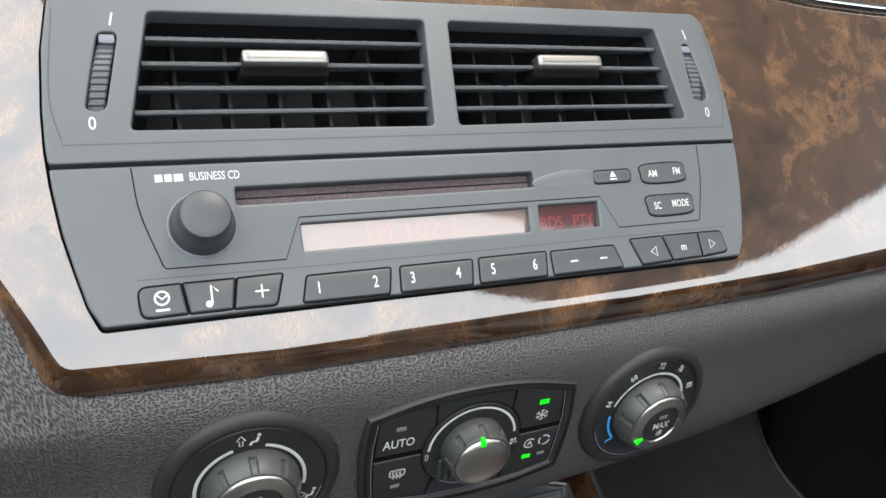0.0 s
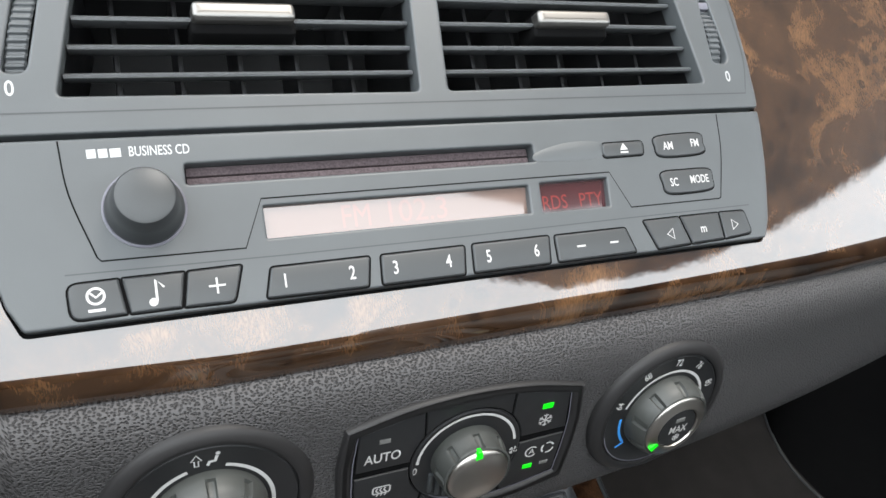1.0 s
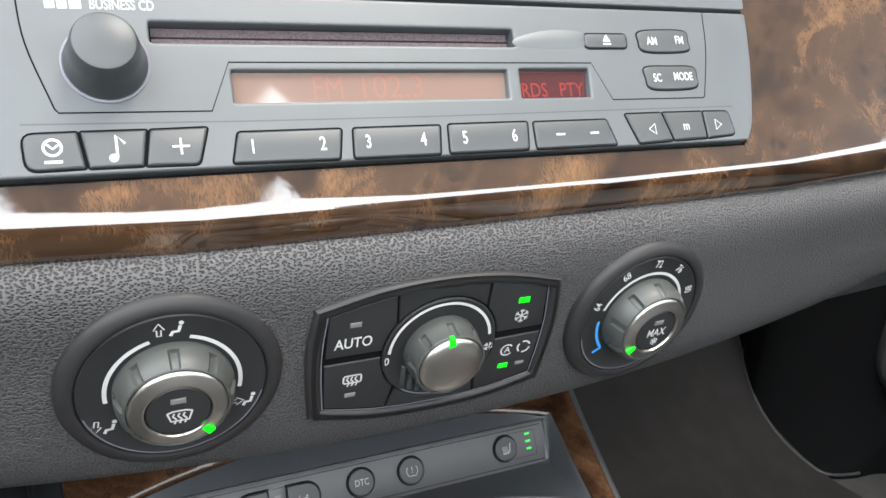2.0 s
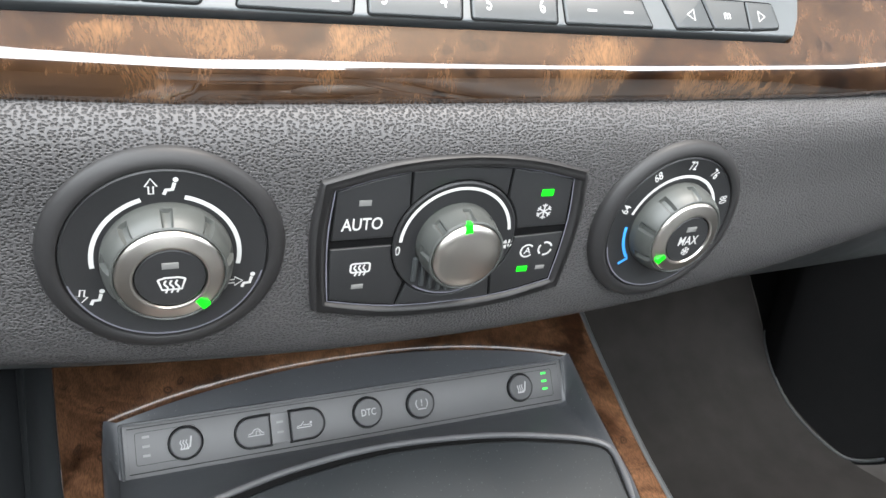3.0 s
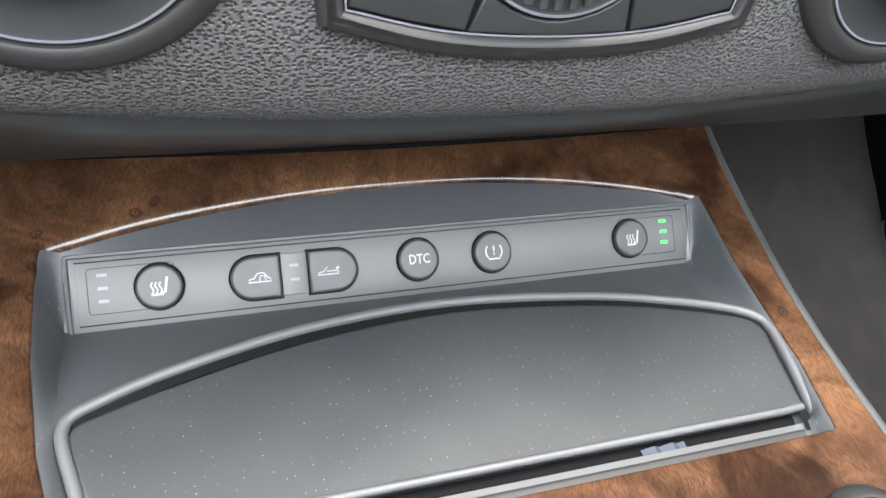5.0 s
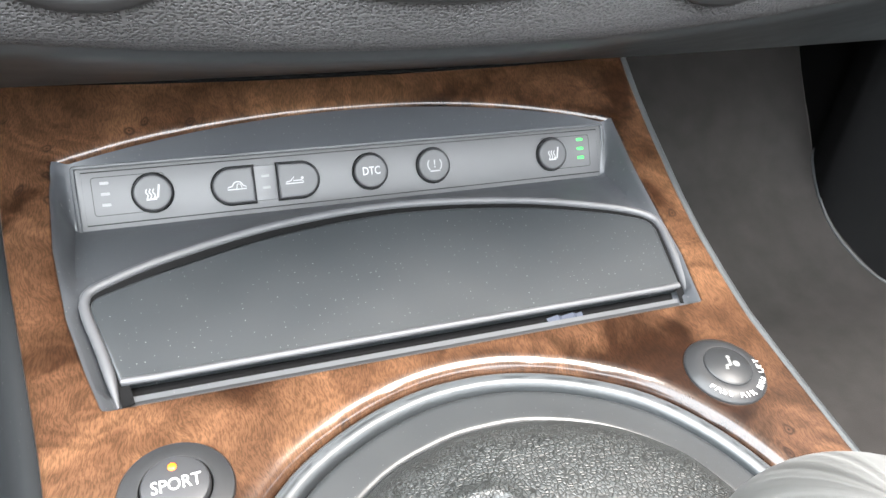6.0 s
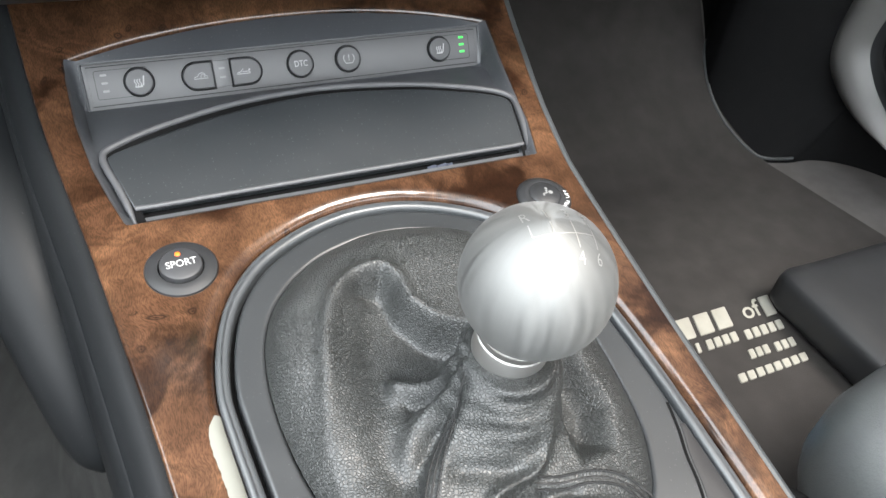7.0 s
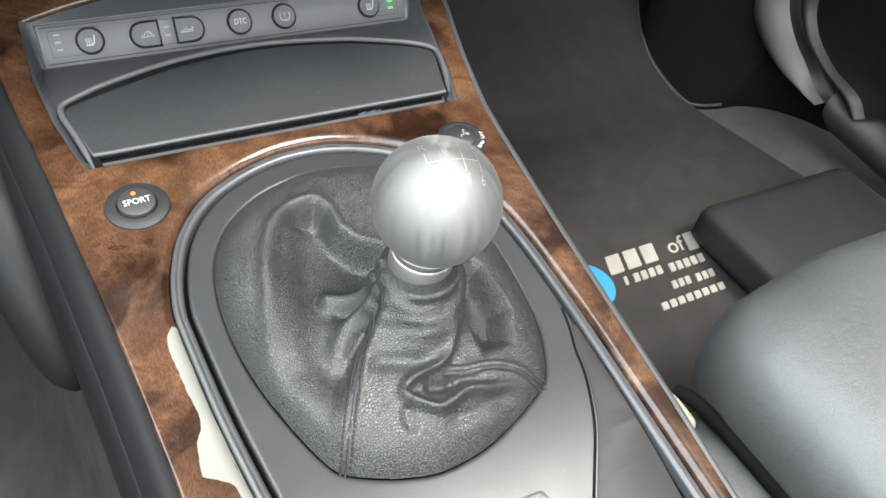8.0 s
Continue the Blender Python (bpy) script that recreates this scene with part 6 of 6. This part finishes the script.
def floor_mat():
    t = thing("floor_mat", Matrix.Translation((0, 0, 0.082)), "black floor mat with cream embroidered lettering and blue emblem", "floor mat")
    loop = rounded([(205, -420), (676, -420), (676, 150), (634, 350), (612, 430), (648, 600), (656, 640), (205, 640)], 18, 4)
    cloth = plate_bm(loop, -4, 3.0, 2.0, seg=3)
    for k in range(26):
        bmesh.ops.bisect_plane(cloth, geom=cloth.verts[:] + cloth.edges[:] + cloth.faces[:], plane_co=(0, 0.33 + 0.012 * k, 0), plane_no=(0, 1, 0))
    for v in cloth.verts:
        v.co.z += toe_height(v.co.y)
    part("mat_cloth", cloth, MAT_CLOTH, t)
    # lettering slopes with the mat's lay; names, numbers and maker's marks are plain bars

    def word(x0, x1, y0, high, count):
        """A row of slanting bars, one a letter."""
        step = (x1 - x0) / count
        for k in range(count):
            a, b = x0 + step * k, x0 + step * (k + 0.8)
            part("embroidery", plate_bm(rounded([(a, y0), (b, y0), (b + 0.36 * high, y0 + high), (a + 0.36 * high, y0 + high)], 1.5, 2), 2.5, 4.4, 0.9), CREAM, t)

    word(335, 402, 126, 24, 3)
    part("embroidery", text_bm("of", 20, 425, 137, 4.2, squeeze=0.95, slant=0.35), CREAM, t)
    word(439, 456, 125, 24, 1)
    word(341, 347, 109, 11, 1)
    word(353, 392, 109, 11, 4)
    word(398, 447, 107, 11, 5)
    word(385, 411, 87, 10, 3)
    word(416, 442, 86, 10, 3)
    word(356, 440, 68, 9, 8)
    part("emblem", plate_bm(circle(301, 124, 31, 40), 2, 4.0, 0.8), LOGO_BLUE, t, "light blue round emblem")


floor_mat()


def cushion_bm(x0, y0, z0, x1, y1, z1, r, lump=0.0, n=14, seed=0.0):
    """A stuffed, rounded block."""
    bm = bmesh.new()
    bmesh.ops.create_cube(bm, size=2.0)
    bmesh.ops.subdivide_edges(bm, edges=bm.edges[:], cuts=n, use_grid_fill=True)
    hx, hy, hz = (x1 - x0) / 2, (y1 - y0) / 2, (z1 - z0) / 2
    for v in bm.verts:
        p = Vector((v.co.x * hx, v.co.y * hy, v.co.z * hz))
        c = Vector((max(-hx + r, min(hx - r, p.x)), max(-hy + r, min(hy - r, p.y)), max(-hz + min(r, hz), min(hz - min(r, hz), p.z))))
        d = p - c
        q = c + d.normalized() * min(r, d.length) if d.length > 1e-9 else p
        q += Vector((0, 0, lump * (1 - v.co.x ** 2) * (1 - v.co.y ** 2) if v.co.z > 0 else 0))
        q += Vector((0, 0, 0.003)) * noise.noise(Vector((q.x * 14, q.y * 14, seed)))
        v.co = q + Vector(((x0 + x1) / 2, (y0 + y1) / 2, (z0 + z1) / 2))
    return bm


def seat():
    t = thing("passenger_seat", Matrix.Translation((0.43, -0.3, 0.08)), "black leather passenger seat with stitched side bolster", "car seat")

    def put(name, bm, mat, label=""):
        bm.transform(Matrix.Translation((-0.43, 0.3, -0.08)))
        return part(name, bm, mat, t, label, angle=80)

    bolster = cushion_bm(0.193, -0.62, 0.19, 0.56, -0.036, 0.304, 0.050, 0.012, 22, seed=1)
    for v in bolster.verts:
        v.co.y -= 0.020 * max(0.0, (0.33 - v.co.x) / 0.13) ** 1.5 * max(0.0, min(1.0, (v.co.y + 0.4) / 0.3))
        q = Vector((v.co.x * 20, v.co.y * 55, 2.0))
        v.co.z += 0.0012 * noise.noise(q) * max(0.0, min(1.0, (0.34 - v.co.x) / 0.1))
    put("bolster", bolster, SEAT_HIDE, "smooth black leather side bolster")
    put("cushion", cushion_bm(0.52, -0.62, 0.10, 0.74, -0.055, 0.262, 0.05, 0.01, seed=2), SEAT_HIDE)
    put("front_skirt", cushion_bm(0.448, -0.10, 0.085, 0.672, 0.146, 0.132, 0.014, 0.004, seed=4), BLACK, "dark leather front edge")
    put("side_skirt", cushion_bm(0.150, -0.62, 0.10, 0.222, -0.082, 0.236, 0.026, 0.0, seed=3), SEAT_HIDE, "leather side skirt")
    # black tube draws the shade in the crease below the bolster
    put("crease_shade_line", tube_bm(spline([(0.186, -0.074, 0.236), (0.190, -0.088, 0.240), (0.192, -0.12, 0.241), (0.193, -0.2, 0.241), (0.193, -0.4, 0.241)], 6), 0.0046, 8), BLACK_HOLE)
    put("strap", cushion_bm(0.170, -0.100, 0.19, 0.186, -0.070, 0.238, 0.007), STRAP, "beige webbing end")
    put("backrest", cushion_bm(0.22, -0.86, 0.2, 0.68, -0.66, 0.82, 0.07, 0.0), SEAT_HIDE)


STRAP = plastic("beige_webbing", (0.276, 0.265, 0.196), 0.9)
seat()


def knee_pad():
    path = [(-0.172, 0.34, 0.41), (-0.164, 0.22, 0.365), (-0.152, 0.13, 0.330), (-0.143, 0.085, 0.300), (-0.137, 0.055, 0.268), (-0.134, 0.046, 0.256)]
    pts = spline(path, 8)
    radii = [0.020 * (1 - (i / (len(pts) - 1)) ** 2.4) + 0.004 for i in range(len(pts))]
    ob = part("knee_pad", tube_bm(pts, radii, 18), FLANK, angle=80)
    tagged(ob, "dark grained knee pad tapering along the console", "trim", kind="structure")


knee_pad()


def shell():
    # hidden liner, added to keep light from leaking up through the gaps
    ob = part("console_light_block", grid_bm([[(-0.10, y, 0.22), (-0.09, y, crown(y) - 0.03), (0.09, y, crown(y) - 0.03), (0.10, y, 0.22)] for y in (-0.40, -0.2, 0.0, 0.08)]), BLACK_HOLE)
    tagged(ob, "added black liner that stops light leaking through the console", "trim", kind="structure")
    # unseen wall, its height set by how much rear light it blocks
    ob = part("wall_rear", grid_bm([[(-0.87, -0.92, z), (0.87, -0.92, z)] for z in (0.0, 0.4, 0.66)]), CARPET)
    tagged(ob, "unseen dark carpeted wall added behind the seats to block light", "wall", kind="structure")
    rows = [[(-0.60, y, z), (-0.72, y, z2), (-0.78, y, z3), (-0.80, y, -0.2)] for y, z, z2, z3 in ((0.9, 0.05, 0.12, 0.11), (-0.95, 0.05, 0.12, 0.11))]
    ob = part("door_sill", grid_bm(rows), GREY_DARK)
    tagged(ob, "dark plastic sill of the open driver side", "sill", kind="structure")
    ob = part("console_rear", box_bm(-97, -900, 60, 97, -302, 326, 4), GREY_DARK)
    tagged(ob, "plain dark tunnel behind the gear lever", "trim", kind="structure")
    # unseen wall, added to dim what falls in from the left
    ob = part("wall_left", grid_bm([[(-0.76 - 0.05 * (z < 0.2), y, z) for y in (0.9, 0.3, -0.3, -0.95)] for z in (-0.2, 0.1, 0.3, 0.76)]), GREY_DARK)
    tagged(ob, "unseen dark grey wall added to cut light from the driver side", "wall", kind="structure")
    # unseen ground, added as a reflector for the undersides
    ob = part("ground", grid_bm([[(x, y, -0.32) for x in (-400, -20, -0.79, 0.9, 20, 400)] for y in (-400, -20, -0.95, 0.9, 20, 400)]), BOUNCE_GROUND)
    tagged(ob, "unseen pale ground added to bounce light up at the car", "ground", kind="structure")


# very pale so that the added ground throws more light upwards
BOUNCE_GROUND = plastic("pale_bounce_ground", (0.820, 0.820, 0.820), 0.9, grain=300.0, bump=0.4)
shell()
